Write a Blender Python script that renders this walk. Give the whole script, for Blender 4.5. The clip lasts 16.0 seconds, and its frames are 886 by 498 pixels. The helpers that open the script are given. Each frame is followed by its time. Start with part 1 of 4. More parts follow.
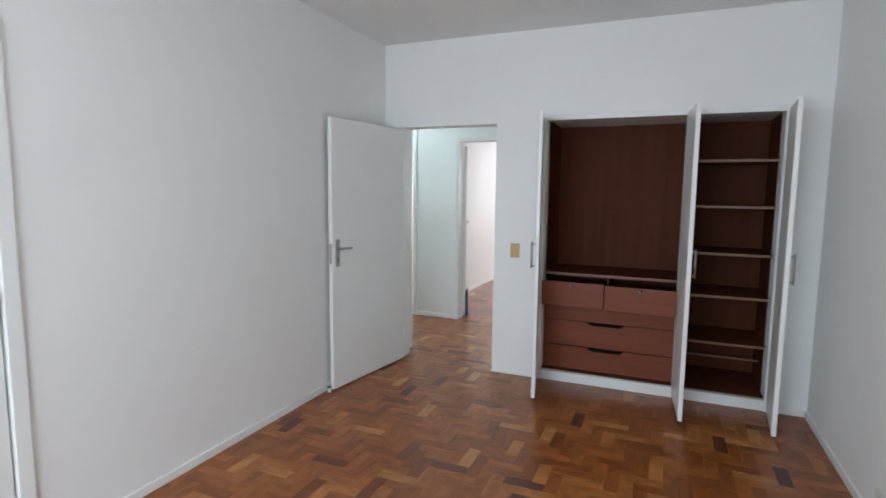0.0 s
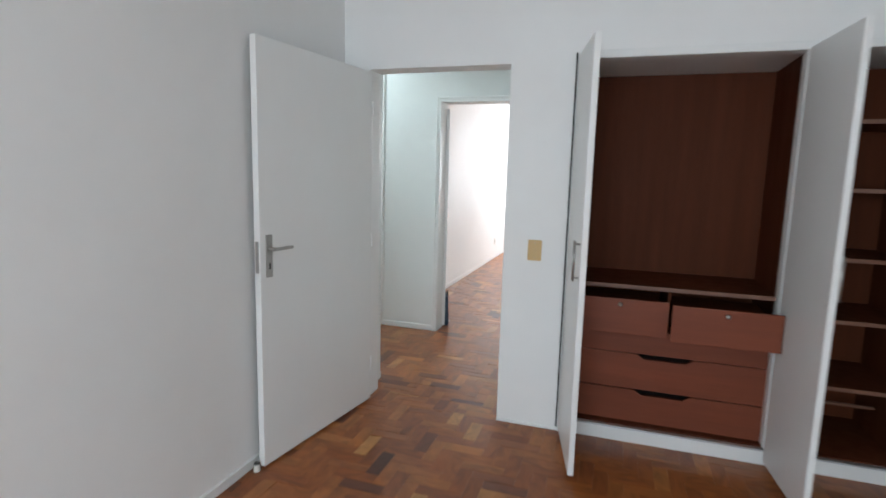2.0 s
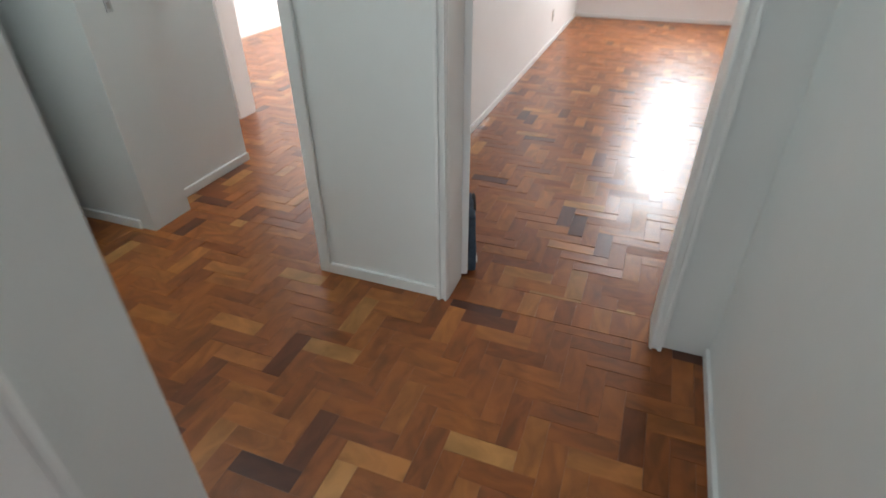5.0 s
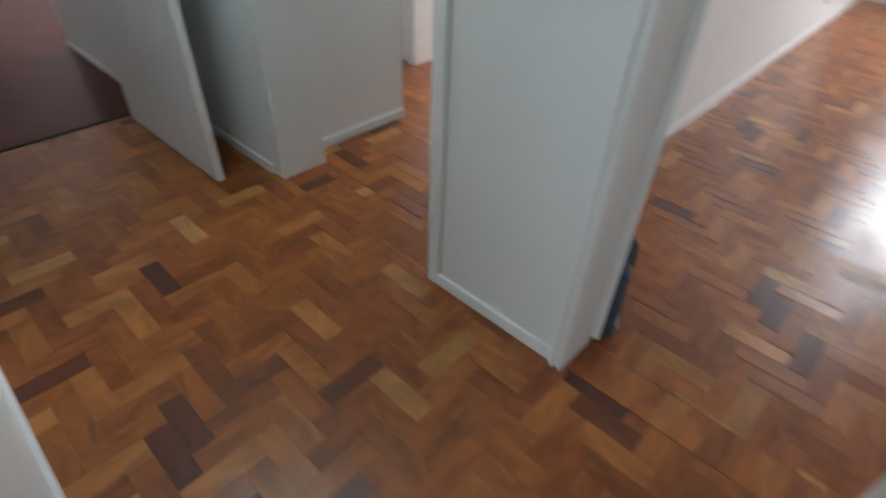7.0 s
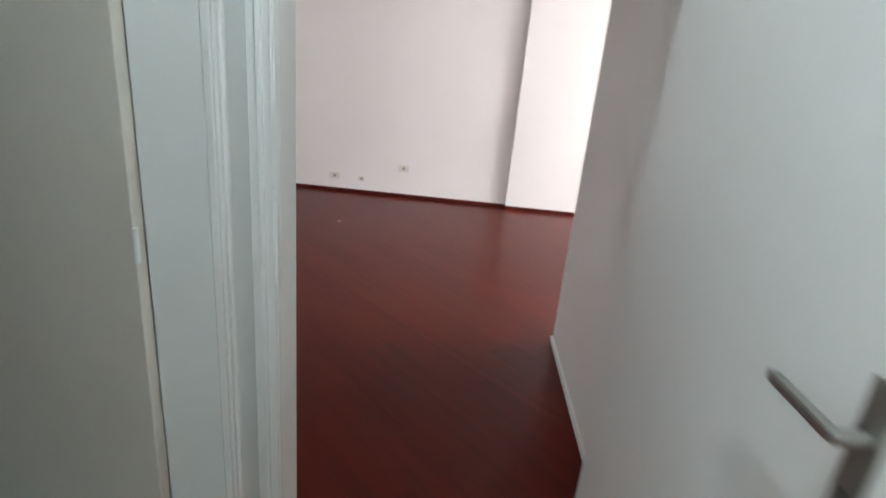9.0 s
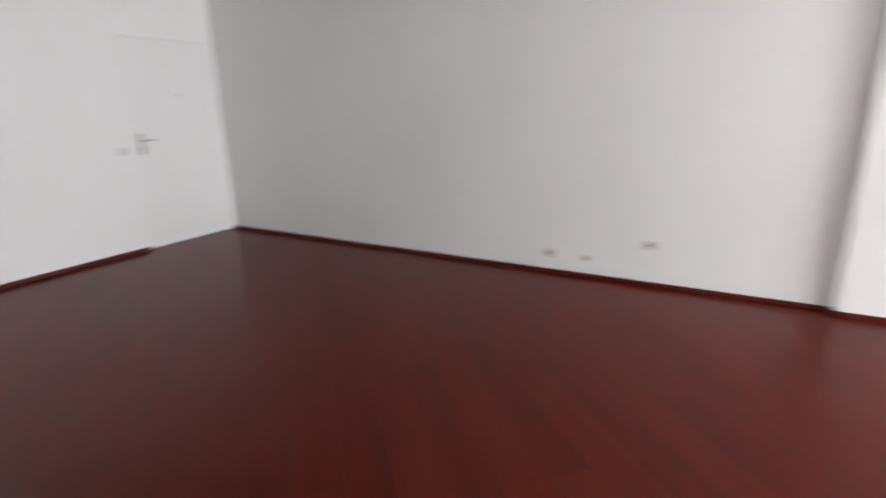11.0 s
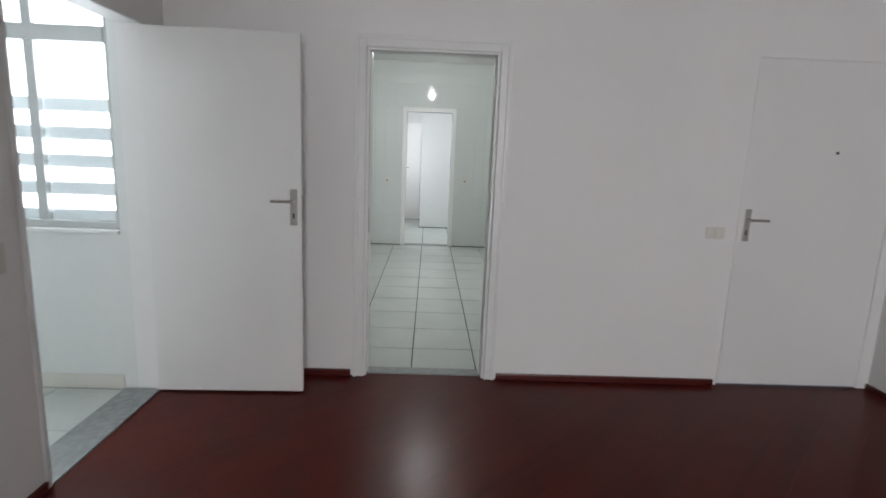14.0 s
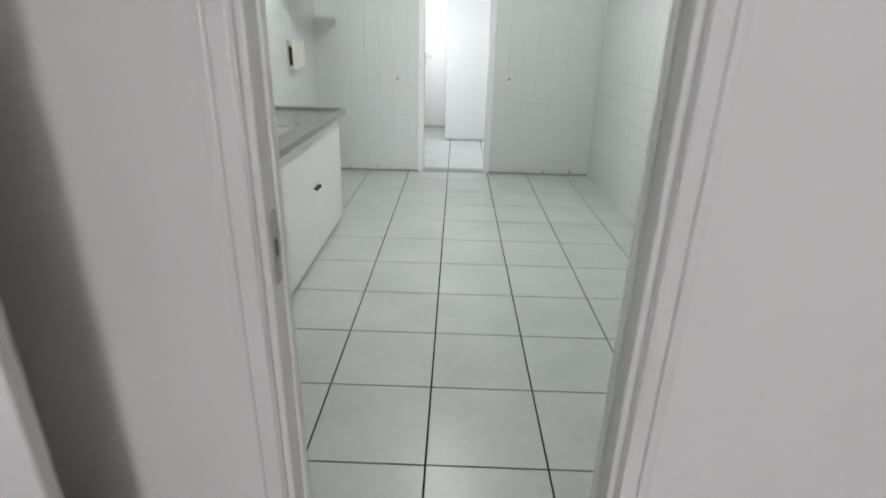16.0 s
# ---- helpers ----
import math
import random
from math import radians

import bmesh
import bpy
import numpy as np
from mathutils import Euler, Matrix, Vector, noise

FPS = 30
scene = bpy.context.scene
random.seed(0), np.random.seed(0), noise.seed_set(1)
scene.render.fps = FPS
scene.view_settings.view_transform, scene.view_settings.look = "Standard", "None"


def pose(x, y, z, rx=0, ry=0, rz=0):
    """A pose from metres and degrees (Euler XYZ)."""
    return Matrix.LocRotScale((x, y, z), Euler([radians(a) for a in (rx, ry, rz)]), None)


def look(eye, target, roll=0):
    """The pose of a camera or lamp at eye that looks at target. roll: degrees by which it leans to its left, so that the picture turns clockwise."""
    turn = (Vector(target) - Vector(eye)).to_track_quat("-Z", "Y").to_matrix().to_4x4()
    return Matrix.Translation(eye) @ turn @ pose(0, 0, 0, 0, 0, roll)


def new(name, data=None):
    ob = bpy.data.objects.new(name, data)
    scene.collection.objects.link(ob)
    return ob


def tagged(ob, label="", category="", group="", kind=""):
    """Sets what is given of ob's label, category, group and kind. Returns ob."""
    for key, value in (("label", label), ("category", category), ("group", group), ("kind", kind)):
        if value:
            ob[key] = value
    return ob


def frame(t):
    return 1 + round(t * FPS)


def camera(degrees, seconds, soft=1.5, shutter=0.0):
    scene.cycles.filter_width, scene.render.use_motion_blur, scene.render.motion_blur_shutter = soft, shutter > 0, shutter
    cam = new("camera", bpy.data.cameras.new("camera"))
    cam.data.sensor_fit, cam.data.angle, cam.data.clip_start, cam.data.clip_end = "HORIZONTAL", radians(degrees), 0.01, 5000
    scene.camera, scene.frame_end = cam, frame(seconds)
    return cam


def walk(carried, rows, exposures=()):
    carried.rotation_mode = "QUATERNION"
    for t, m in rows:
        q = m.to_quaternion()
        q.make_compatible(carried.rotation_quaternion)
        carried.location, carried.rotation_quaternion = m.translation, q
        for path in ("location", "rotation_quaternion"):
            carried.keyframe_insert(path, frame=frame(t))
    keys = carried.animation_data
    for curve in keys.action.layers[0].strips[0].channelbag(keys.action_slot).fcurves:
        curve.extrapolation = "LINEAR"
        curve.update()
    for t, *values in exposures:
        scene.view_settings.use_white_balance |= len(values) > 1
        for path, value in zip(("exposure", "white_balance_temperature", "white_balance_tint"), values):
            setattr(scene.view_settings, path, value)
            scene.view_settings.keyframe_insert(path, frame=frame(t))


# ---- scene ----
cam = camera(79.8, 16.0, soft=1.6, shutter=0.5)
PATH = [
    (0, (-0.055, -0.131, 1.539), (-0.826, 1.702, 1.318), 0.6),
    (0.5, (-0.145, -0.103, 1.517), (-0.784, 1.779, 1.29), 0.5),
    (1, (-0.27, 0.214, 1.478), (-0.884, 2.1, 1.218), 0.4),
    (1.5, (-0.47, 0.616, 1.493), (-1.076, 2.501, 1.214), 1.3),
    (2, (-0.765, 1.097, 1.466), (-1.376, 2.981, 1.187), 1.5),
    (2.5, (-0.977, 1.572, 1.47), (-1.564, 3.448, 1.104), 0.8),
    (3, (-1.206, 2.064, 1.447), (-1.774, 3.944, 1.068), 2.6),
    (3.5, (-1.405, 2.575, 1.468), (-1.962, 4.439, 1.006), 1.3),
    (4, (-1.545, 3.19, 1.41), (-2.077, 4.99, 0.718), 0.5),
    (6.3, (-1.789, 4.502, 1.375), (-2.509, 5.809, 0.043), -0.0),
    (6.5, (-1.799, 4.517, 1.364), (-2.536, 5.816, 0.034), 0.6),
    (7, (-1.87, 4.615, 1.362), (-2.907, 5.766, 0.097), 2.5),
    (7.5, (-2.254, 4.718, 1.447), (-3.642, 5.652, 0.352), 5.4),
    (8, (-2.605, 4.854, 1.462), (-4.259, 5.37, 0.463), 3.9),
    (8.2, (-2.785, 4.899, 1.446), (-4.528, 5.256, 0.532), 3.1),
    (8.5, (-3.071, 4.952, 1.444), (-4.901, 5.14, 0.66), 3.4),
    (8.7, (-3.303, 5.005, 1.483), (-5.17, 5.073, 0.769), 4.4),
    (10.8, (-5.126, 4.796, 1.47), (-6.967, 4.216, 0.947), 0.8),
    (11, (-5.41, 4.832, 1.461), (-7.081, 3.877, 0.916), -1.3),
    (11.5, (-5.843, 4.889, 1.468), (-6.84, 3.247, 0.912), 0.9),
    (12, (-5.994, 4.683, 1.466), (-6.583, 2.826, 1.011), 3.1),
    (12.5, (-6.192, 4.325, 1.473), (-6.6, 2.404, 1.096), 2.1),
    (13, (-6.336, 3.911, 1.496), (-6.565, 1.948, 1.185), 2.6),
    (13.5, (-6.534, 3.37, 1.505), (-6.621, 1.4, 1.172), 3.5),
    (14, (-6.613, 2.807, 1.469), (-6.675, 0.841, 1.11), 2.3),
    (14.5, (-6.657, 2.251, 1.487), (-6.653, 0.292, 1.088), 2.3),
    (15, (-6.618, 1.65, 1.477), (-6.587, -0.301, 1.042), 2.0),
    (15.5, (-6.614, 1.043, 1.459), (-6.584, -0.892, 0.952), 1.2),
    (16, (-6.607, 0.480, 1.446), (-6.574, -1.374, 0.70), 1.4),
]
EXPOSURES = [
    (0.0, -0.18, 6400, 10), (0.5, -0.04, 6480, 10), (1.0, -0.04, 6480, 10), (1.5, -0.18, 6480, 10), (2.0, -0.18, 6480, 10), (2.5, -0.12, 6500, 11), (3.5, -0.36, 6700, 12), (4.2, -0.38, 6900, 12), (6.3, -0.74, 6300, 10), (7.0, -0.68, 6350, 10), (7.5, -0.32, 6450, 10),
    (8.0, -0.32, 6600, 11), (8.7, 0.16, 6600, 11), (10.8, 0.06, 6380, 10), (12.0, 0.14, 6400, 9), (12.6, -0.18, 6400, 9), (13.5, -0.52, 6350, 9), (14.0, -0.80, 6400, 10),
    (14.5, -1.03, 6400, 10), (15.0, -1.10, 6400, 10), (15.5, -0.6, 6450, 11), (16.0, -0.36, 6450, 12),
]
walk(cam, [(t, look(eye, target, roll)) for t, eye, target, roll in PATH], EXPOSURES)

# ---- light and sky ----
world = bpy.data.worlds.new("sky")
scene.world = world
world.use_nodes = True
wn = world.node_tree.nodes
sky = wn.new("ShaderNodeTexSky")
sky.sky_type, sky.sun_disc, sky.sun_elevation, sky.sun_rotation = "NISHITA", False, radians(50), radians(200)
wn["Background"].inputs["Strength"].default_value = 0.12
world.node_tree.links.new(sky.outputs["Color"], wn["Background"].inputs["Color"])


def sky_lamp(x, y, z, rx, rz, w, h, watts, colour=(0.90, 0.95, 1.0)):
    """Daylight entering at a window's opening."""
    d = bpy.data.lights.new("window_daylight", "AREA")
    d.shape, d.size, d.size_y, d.energy, d.color = "RECTANGLE", w, h, watts, colour
    ob = new("window_daylight", d)
    ob.matrix_world = pose(x, y, z, rx, 0, rz)
    return ob


sky_lamp(-1.05, -1.78, 1.65, 64, 0, 2.2, 1.3, 124, (0.77, 0.905, 1.0))    # bedroom, south window
sky_lamp(-1.39, 12.23, 1.71, -76, 0, 0.80, 1.26, 190, (0.88, 0.945, 1.0))  # far bedroom, open half of the window
sky_lamp(-4.60, 12.22, 1.70, -76, 0, 1.7, 1.3, 330)                       # third bedroom window
sky_lamp(-7.75, 12.12, 1.55, -90, 0, 2.15, 1.8, 530, (0.97, 0.98, 1.0))   # living room, north window
sky_lamp(-4.23, -0.48, 1.70, 90, 0, 1.22, 1.45, 112)                       # tiled room window
sky_lamp(-8.27, -6.60, 1.65, 90, -90, 1.7, 1.3, 28, (0.96, 0.98, 1.0))                      # laundry, west window
sky_lamp(-5.78, -7.30, 1.65, 90, 90, 2.0, 1.3, 37, (0.96, 0.98, 1.0))                       # laundry, unseen east opening, added to brighten the niche


def bulb_lamp(x, y, z, watts, colour):
    d = bpy.data.lights.new("bulb_light", "POINT")
    d.energy, d.color, d.shadow_soft_size = watts, colour, 0.035
    ob = new("bulb_light", d)
    ob.location = (x, y, z)


bulb_lamp(-6.61, -3.25, 2.525, 72, (0.99, 1.0, 0.99))
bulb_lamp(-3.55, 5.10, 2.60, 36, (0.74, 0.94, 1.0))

# ---- materials ----


def material(name, colour, rough=0.5, metal=0.0, spot=None, scale=6.0, amount=0.25, bump=0.0, bump_scale=90.0,
             stretch=(1, 1, 1), coat=0.0, spec=0.5):
    """Principled material with a two-scale colour variation and fine relief."""
    m = bpy.data.materials.new(name)
    m.use_nodes = True
    n, l = m.node_tree.nodes, m.node_tree.links
    b = n["Principled BSDF"]
    b.inputs["Roughness"].default_value, b.inputs["Metallic"].default_value = rough, metal
    b.inputs["Coat Weight"].default_value = coat
    b.inputs["Specular IOR Level"].default_value = spec
    co = n.new("ShaderNodeTexCoord")
    mp = n.new("ShaderNodeMapping")
    mp.inputs["Scale"].default_value = stretch
    l.new(co.outputs["Object"], mp.inputs["Vector"])
    t1, t2 = n.new("ShaderNodeTexNoise"), n.new("ShaderNodeTexNoise")
    t1.inputs["Scale"].default_value, t1.inputs["Detail"].default_value = scale, 4
    t2.inputs["Scale"].default_value, t2.inputs["Detail"].default_value = scale * 9, 3
    l.new(mp.outputs[0], t1.inputs["Vector"]), l.new(mp.outputs[0], t2.inputs["Vector"])
    add = n.new("ShaderNodeMath")
    add.operation = "MULTIPLY_ADD"
    add.inputs[1].default_value = 0.35
    l.new(t2.outputs[0], add.inputs[0]), l.new(t1.outputs[0], add.inputs[2])
    rng = n.new("ShaderNodeMapRange")
    rng.inputs[1].default_value, rng.inputs[2].default_value = 0.45, 0.95
    rng.inputs[3].default_value, rng.inputs[4].default_value = 0.0, amount
    l.new(add.outputs[0], rng.inputs[0])
    mix = n.new("ShaderNodeMix")
    mix.data_type = "RGBA"
    mix.inputs["A"].default_value = (*colour, 1)
    mix.inputs["B"].default_value = (*(spot or tuple(c * 0.6 for c in colour)), 1)
    l.new(rng.outputs[0], mix.inputs["Factor"])
    l.new(mix.outputs["Result"], b.inputs["Base Color"])
    rr = n.new("ShaderNodeMapRange")
    rr.inputs[3].default_value, rr.inputs[4].default_value = rough * 0.85, min(1.0, rough * 1.2)
    l.new(t1.outputs[0], rr.inputs[0])
    l.new(rr.outputs[0], b.inputs["Roughness"])
    if bump:
        bt, bp = n.new("ShaderNodeTexNoise"), n.new("ShaderNodeBump")
        bt.inputs["Scale"].default_value, bt.inputs["Detail"].default_value = bump_scale, 3
        bp.inputs["Strength"].default_value, bp.inputs["Distance"].default_value = bump, 0.004
        l.new(mp.outputs[0], bt.inputs["Vector"])
        l.new(bt.outputs[0], bp.inputs["Height"])
        l.new(bp.outputs[0], b.inputs["Normal"])
    return m


def wood_blocks(name, per_island, stops, rough, grain, streak=(1.2, 0.55), bump=0.05, spec=0.5, wear=0.25):
    """Lacquered wood whose tone changes from block to block, with grain along the block."""
    m = bpy.data.materials.new(name)
    m.use_nodes = True
    n, l = m.node_tree.nodes, m.node_tree.links
    b = n["Principled BSDF"]
    if per_island:
        r = n.new("ShaderNodeNewGeometry").outputs["Random Per Island"]
    else:
        r = n.new("ShaderNodeObjectInfo").outputs["Random"]
    ramp = n.new("ShaderNodeValToRGB")
    e = ramp.color_ramp.elements
    e[0].position, e[0].color = stops[0][0], (*stops[0][1], 1)
    e[1].position, e[1].color = stops[-1][0], (*stops[-1][1], 1)
    for p, c in stops[1:-1]:
        e.new(p).color = (*c, 1)
    l.new(r, ramp.inputs[0])
    uv = n.new("ShaderNodeUVMap")
    mp = n.new("ShaderNodeMapping")
    mp.inputs["Scale"].default_value = grain
    cmb = n.new("ShaderNodeCombineXYZ")
    mul = n.new("ShaderNodeMath")
    mul.operation, mul.inputs[1].default_value = "MULTIPLY", 57.0
    l.new(r, mul.inputs[0]), l.new(mul.outputs[0], cmb.inputs[2])
    add = n.new("ShaderNodeVectorMath")
    l.new(uv.outputs[0], mp.inputs[0])
    l.new(mp.outputs[0], add.inputs[0]), l.new(cmb.outputs[0], add.inputs[1])
    t = n.new("ShaderNodeTexNoise")
    t.inputs["Scale"].default_value, t.inputs["Detail"].default_value, t.inputs["Distortion"].default_value = 1.0, 4, 1.1
    l.new(add.outputs[0], t.inputs["Vector"])
    rg = n.new("ShaderNodeMapRange")
    rg.inputs[1].default_value, rg.inputs[2].default_value = 0.32, 0.72
    rg.inputs[3].default_value, rg.inputs[4].default_value = streak
    l.new(t.outputs[0], rg.inputs[0])
    sc = n.new("ShaderNodeVectorMath")
    sc.operation = "SCALE"
    l.new(ramp.outputs[0], sc.inputs[0]), l.new(rg.outputs[0], sc.inputs["Scale"])
    big = n.new("ShaderNodeTexNoise")
    big.inputs["Scale"].default_value, big.inputs["Detail"].default_value = 1.3, 4
    l.new(n.new("ShaderNodeNewGeometry").outputs["Position"], big.inputs["Vector"])
    rr = n.new("ShaderNodeMapRange")
    rr.inputs[1].default_value, rr.inputs[2].default_value = 0.3, 0.7
    rr.inputs[3].default_value, rr.inputs[4].default_value = rough * (1 - wear), rough * (1 + 1.4 * wear)
    if wear:
        l.new(big.outputs[0], rr.inputs[0]), l.new(rr.outputs[0], b.inputs["Roughness"])
        l.new(sc.outputs[0], b.inputs["Base Color"])
    else:
        b.inputs["Roughness"].default_value = rough
        l.new(sc.outputs[0], b.inputs["Base Color"])
    b.inputs["Specular IOR Level"].default_value = spec
    if bump:
        bp = n.new("ShaderNodeBump")
        bp.inputs["Strength"].default_value, bp.inputs["Distance"].default_value = bump, 0.002
        l.new(t.outputs[0], bp.inputs["Height"]), l.new(bp.outputs[0], b.inputs["Normal"])
    return m


PARQUET = [(0.0, (0.075, 0.0230, 0.0125)), (0.03, (0.110, 0.0310, 0.0145)), (0.065, (0.210, 0.0610, 0.0165)), (0.30, (0.268, 0.0790, 0.0195)), (0.65, (0.304, 0.0945, 0.0225)),
           (0.86, (0.345, 0.1180, 0.0295)), (0.95, (0.395, 0.1530, 0.0420)), (1.0, (0.490, 0.2400, 0.0800))]
RED = [(0.0, (0.078, 0.0080, 0.0045)), (0.5, (0.085, 0.0090, 0.0048)), (1.0, (0.094, 0.0108, 0.0055))]
M_block = wood_blocks("parquet_block_wood", False, PARQUET, 0.295, (6, 13, 1), (1.22, 0.62), 0.02, 0.42, 0.04)
M_block_far = wood_blocks("parquet_rest_wood", True, PARQUET, 0.295, (6, 13, 1), (1.22, 0.62), 0.02, 0.42, 0.04)
M_red = wood_blocks("red_floorboard_wood", False, RED, 0.28, (0.8, 14, 1), (1.14, 0.84), 0.0, 0.12, 0.0)
M_wall = material("wall_paint", (0.86, 0.852, 0.838), 0.62, scale=1.1, amount=0.10, bump=0.10, bump_scale=140)
M_hallwall = material("hall_wall_paint", (0.80, 0.815, 0.80), 0.42, scale=1.3, amount=0.10, bump=0.10, bump_scale=120)
M_ceiling = material("ceiling_paint", (0.86, 0.855, 0.845), 0.8, scale=1.0, amount=0.08, bump=0.08)
M_door = material("door_enamel", (0.83, 0.825, 0.81), 0.32, scale=1.4, amount=0.08, bump=0.05, bump_scale=60, stretch=(1, 1, 0.3))
M_trim = material("trim_enamel", (0.83, 0.83, 0.815), 0.35, scale=3, amount=0.10, bump=0.08, bump_scale=50)
M_redtrim = material("red_baseboard_wood", (0.085, 0.011, 0.008), 0.28, scale=4, amount=0.4, stretch=(1, 1, 6))
M_sub = material("floor_joint", (0.11, 0.045, 0.022), 0.8)
M_chrome = material("satin_chrome", (0.42, 0.41, 0.39), 0.32, metal=1.0, scale=40, amount=0.15)
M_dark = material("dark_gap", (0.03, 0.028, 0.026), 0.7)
M_plate = material("cream_plastic", (0.60, 0.40, 0.17), 0.35, scale=9, amount=0.12)
M_platew = material("white_plastic", (0.72, 0.70, 0.64), 0.35, scale=9, amount=0.10)
M_wardrobe = material("wardrobe_brown_wood", (0.106, 0.0290, 0.0112), 0.55, spec=0.1, spot=(0.068, 0.0185, 0.0076), scale=2.2, amount=0.7, stretch=(7, 7, 0.5), bump=0.05)
M_drawer = material("drawer_reddish_wood", (0.215, 0.056, 0.026), 0.42, spec=0.3, spot=(0.145, 0.037, 0.018), scale=1.8, amount=0.8, stretch=(0.6, 5, 9), bump=0.04)
M_edge = material("shelf_edge_wood", (0.19, 0.085, 0.052), 0.4, scale=5, amount=0.4)
M_tile = material("floor_tile_glaze", (0.60, 0.63, 0.60), 0.30, spot=(0.48, 0.51, 0.485), scale=2.6, amount=0.8)
M_grout = material("dark_grout", (0.035, 0.035, 0.033), 0.9)
M_wtile = material("wall_tile_glaze", (0.70, 0.73, 0.71), 0.06, scale=1.2, amount=0.10)
M_wgrout = material("pale_grout", (0.64, 0.67, 0.65), 0.8)
M_granite = material("grey_granite", (0.17, 0.17, 0.165), 0.22, spot=(0.26, 0.265, 0.255), scale=38, amount=0.9)
M_steel = material("sink_steel", (0.60, 0.61, 0.61), 0.25, metal=1.0, scale=20, amount=0.2)
M_stone = material("grey_stone_sill", (0.33, 0.35, 0.345), 0.45, spot=(0.2, 0.21, 0.21), scale=30, amount=0.9)
M_beige = material("bathroom_door_paint", (0.70, 0.645, 0.575), 0.45, scale=2, amount=0.15)
M_alu = material("window_aluminium", (0.50, 0.51, 0.51), 0.4, metal=0.7, scale=12, amount=0.2)
M_blue = material("blue_grey_fabric", (0.055, 0.085, 0.125), 0.85, spot=(0.02, 0.03, 0.045), scale=30, amount=0.8, bump=0.4, bump_scale=300)
M_facade = material("beige_facade", (0.42, 0.37, 0.32), 0.9, scale=0.8, amount=0.3, bump=0.2, bump_scale=20)
M_slat = material("white_louvre", (0.55, 0.57, 0.57), 0.5, scale=5, amount=0.2)
M_wtile2 = material("laundry_wall_glaze", (0.74, 0.75, 0.74), 0.35, scale=1.2, amount=0.10)
M_blind = material("grey_beige_shutter", (0.36, 0.33, 0.30), 0.6, scale=3, amount=0.3)
M_ground = material("courtyard_concrete", (0.25, 0.25, 0.24), 0.9, scale=0.6, amount=0.4)


def glass(name, rough):
    m = bpy.data.materials.new(name)
    m.use_nodes = True
    b = m.node_tree.nodes["Principled BSDF"]
    b.inputs["Transmission Weight"].default_value, b.inputs["Roughness"].default_value = 1.0, rough
    b.inputs["Base Color"].default_value = (0.93, 0.96, 0.96, 1)
    b.inputs["IOR"].default_value = 1.45
    return m


M_louvre = glass("translucent_louvre", 0.7)
M_louvre.node_tree.nodes["Principled BSDF"].inputs["Transmission Weight"].default_value = 0.10
M_louvre.node_tree.nodes["Principled BSDF"].inputs["Base Color"].default_value = (0.86, 0.89, 0.9, 1)
M_glass, M_frost = glass("clear_glass", 0.0), glass("frosted_glass", 0.20)


def glow(name, colour, strength):
    m = bpy.data.materials.new(name)
    m.use_nodes = True
    b = m.node_tree.nodes["Principled BSDF"]
    b.inputs["Emission Color"].default_value, b.inputs["Emission Strength"].default_value = (*colour, 1), strength
    return m


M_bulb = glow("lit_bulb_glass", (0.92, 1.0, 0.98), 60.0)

# ---- mesh helpers ----


def mesh_of(bm, name, mat):
    me = bpy.data.meshes.new(name)
    bmesh.ops.recalc_face_normals(bm, faces=bm.faces)
    bm.to_mesh(me)
    bm.free()
    me.materials.append(mat)
    return me


def box(bm, x0, x1, y0, y1, z0, z1, bevel=0.0, m=None):
    r = bmesh.ops.create_cube(bm, size=1)
    vs = r["verts"]
    t = Matrix.Translation(((x0 + x1) / 2, (y0 + y1) / 2, (z0 + z1) / 2)) @ Matrix.Diagonal((x1 - x0, y1 - y0, z1 - z0, 1))
    bmesh.ops.transform(bm, matrix=t, verts=vs)
    if bevel:
        es = list({e for v in vs for e in v.link_edges})
        r = bmesh.ops.bevel(bm, geom=es, offset=bevel, segments=2, affect="EDGES", profile=0.6)
        vs = [v for v in r["verts"]]
    if m is not None:
        bmesh.ops.transform(bm, matrix=m, verts=list(set(vs)))
    return bm


def rod(bm, a, b, r, segs=12):
    a, b = Vector(a), Vector(b)
    d = b - a
    m = Matrix.Translation((a + b) / 2) @ d.to_track_quat("Z", "Y").to_matrix().to_4x4()
    bmesh.ops.create_cone(bm, cap_ends=True, segments=segs, radius1=r, radius2=r, depth=d.length, matrix=m)
    return bm


def part(name, bm, mat, parent, label="", smooth=False):
    ob = new(name, mesh_of(bm, name, mat))
    ob.parent = parent
    if smooth:
        for p in ob.data.polygons:
            p.use_smooth = True
    if label:
        tagged(ob, label)
    return ob


def structure(name, boxes, mat, label, category, bevel=0.0):
    bm = bmesh.new()
    for b in boxes:
        box(bm, *b, bevel)
    return tagged(new(name, mesh_of(bm, name, mat)), label, category, kind="structure")


def thing(name, label, category, m=None, group=""):
    ob = new(name)
    ob.empty_display_size = 0.1
    if m is not None:
        ob.matrix_world = m
    return tagged(ob, label, category, group)


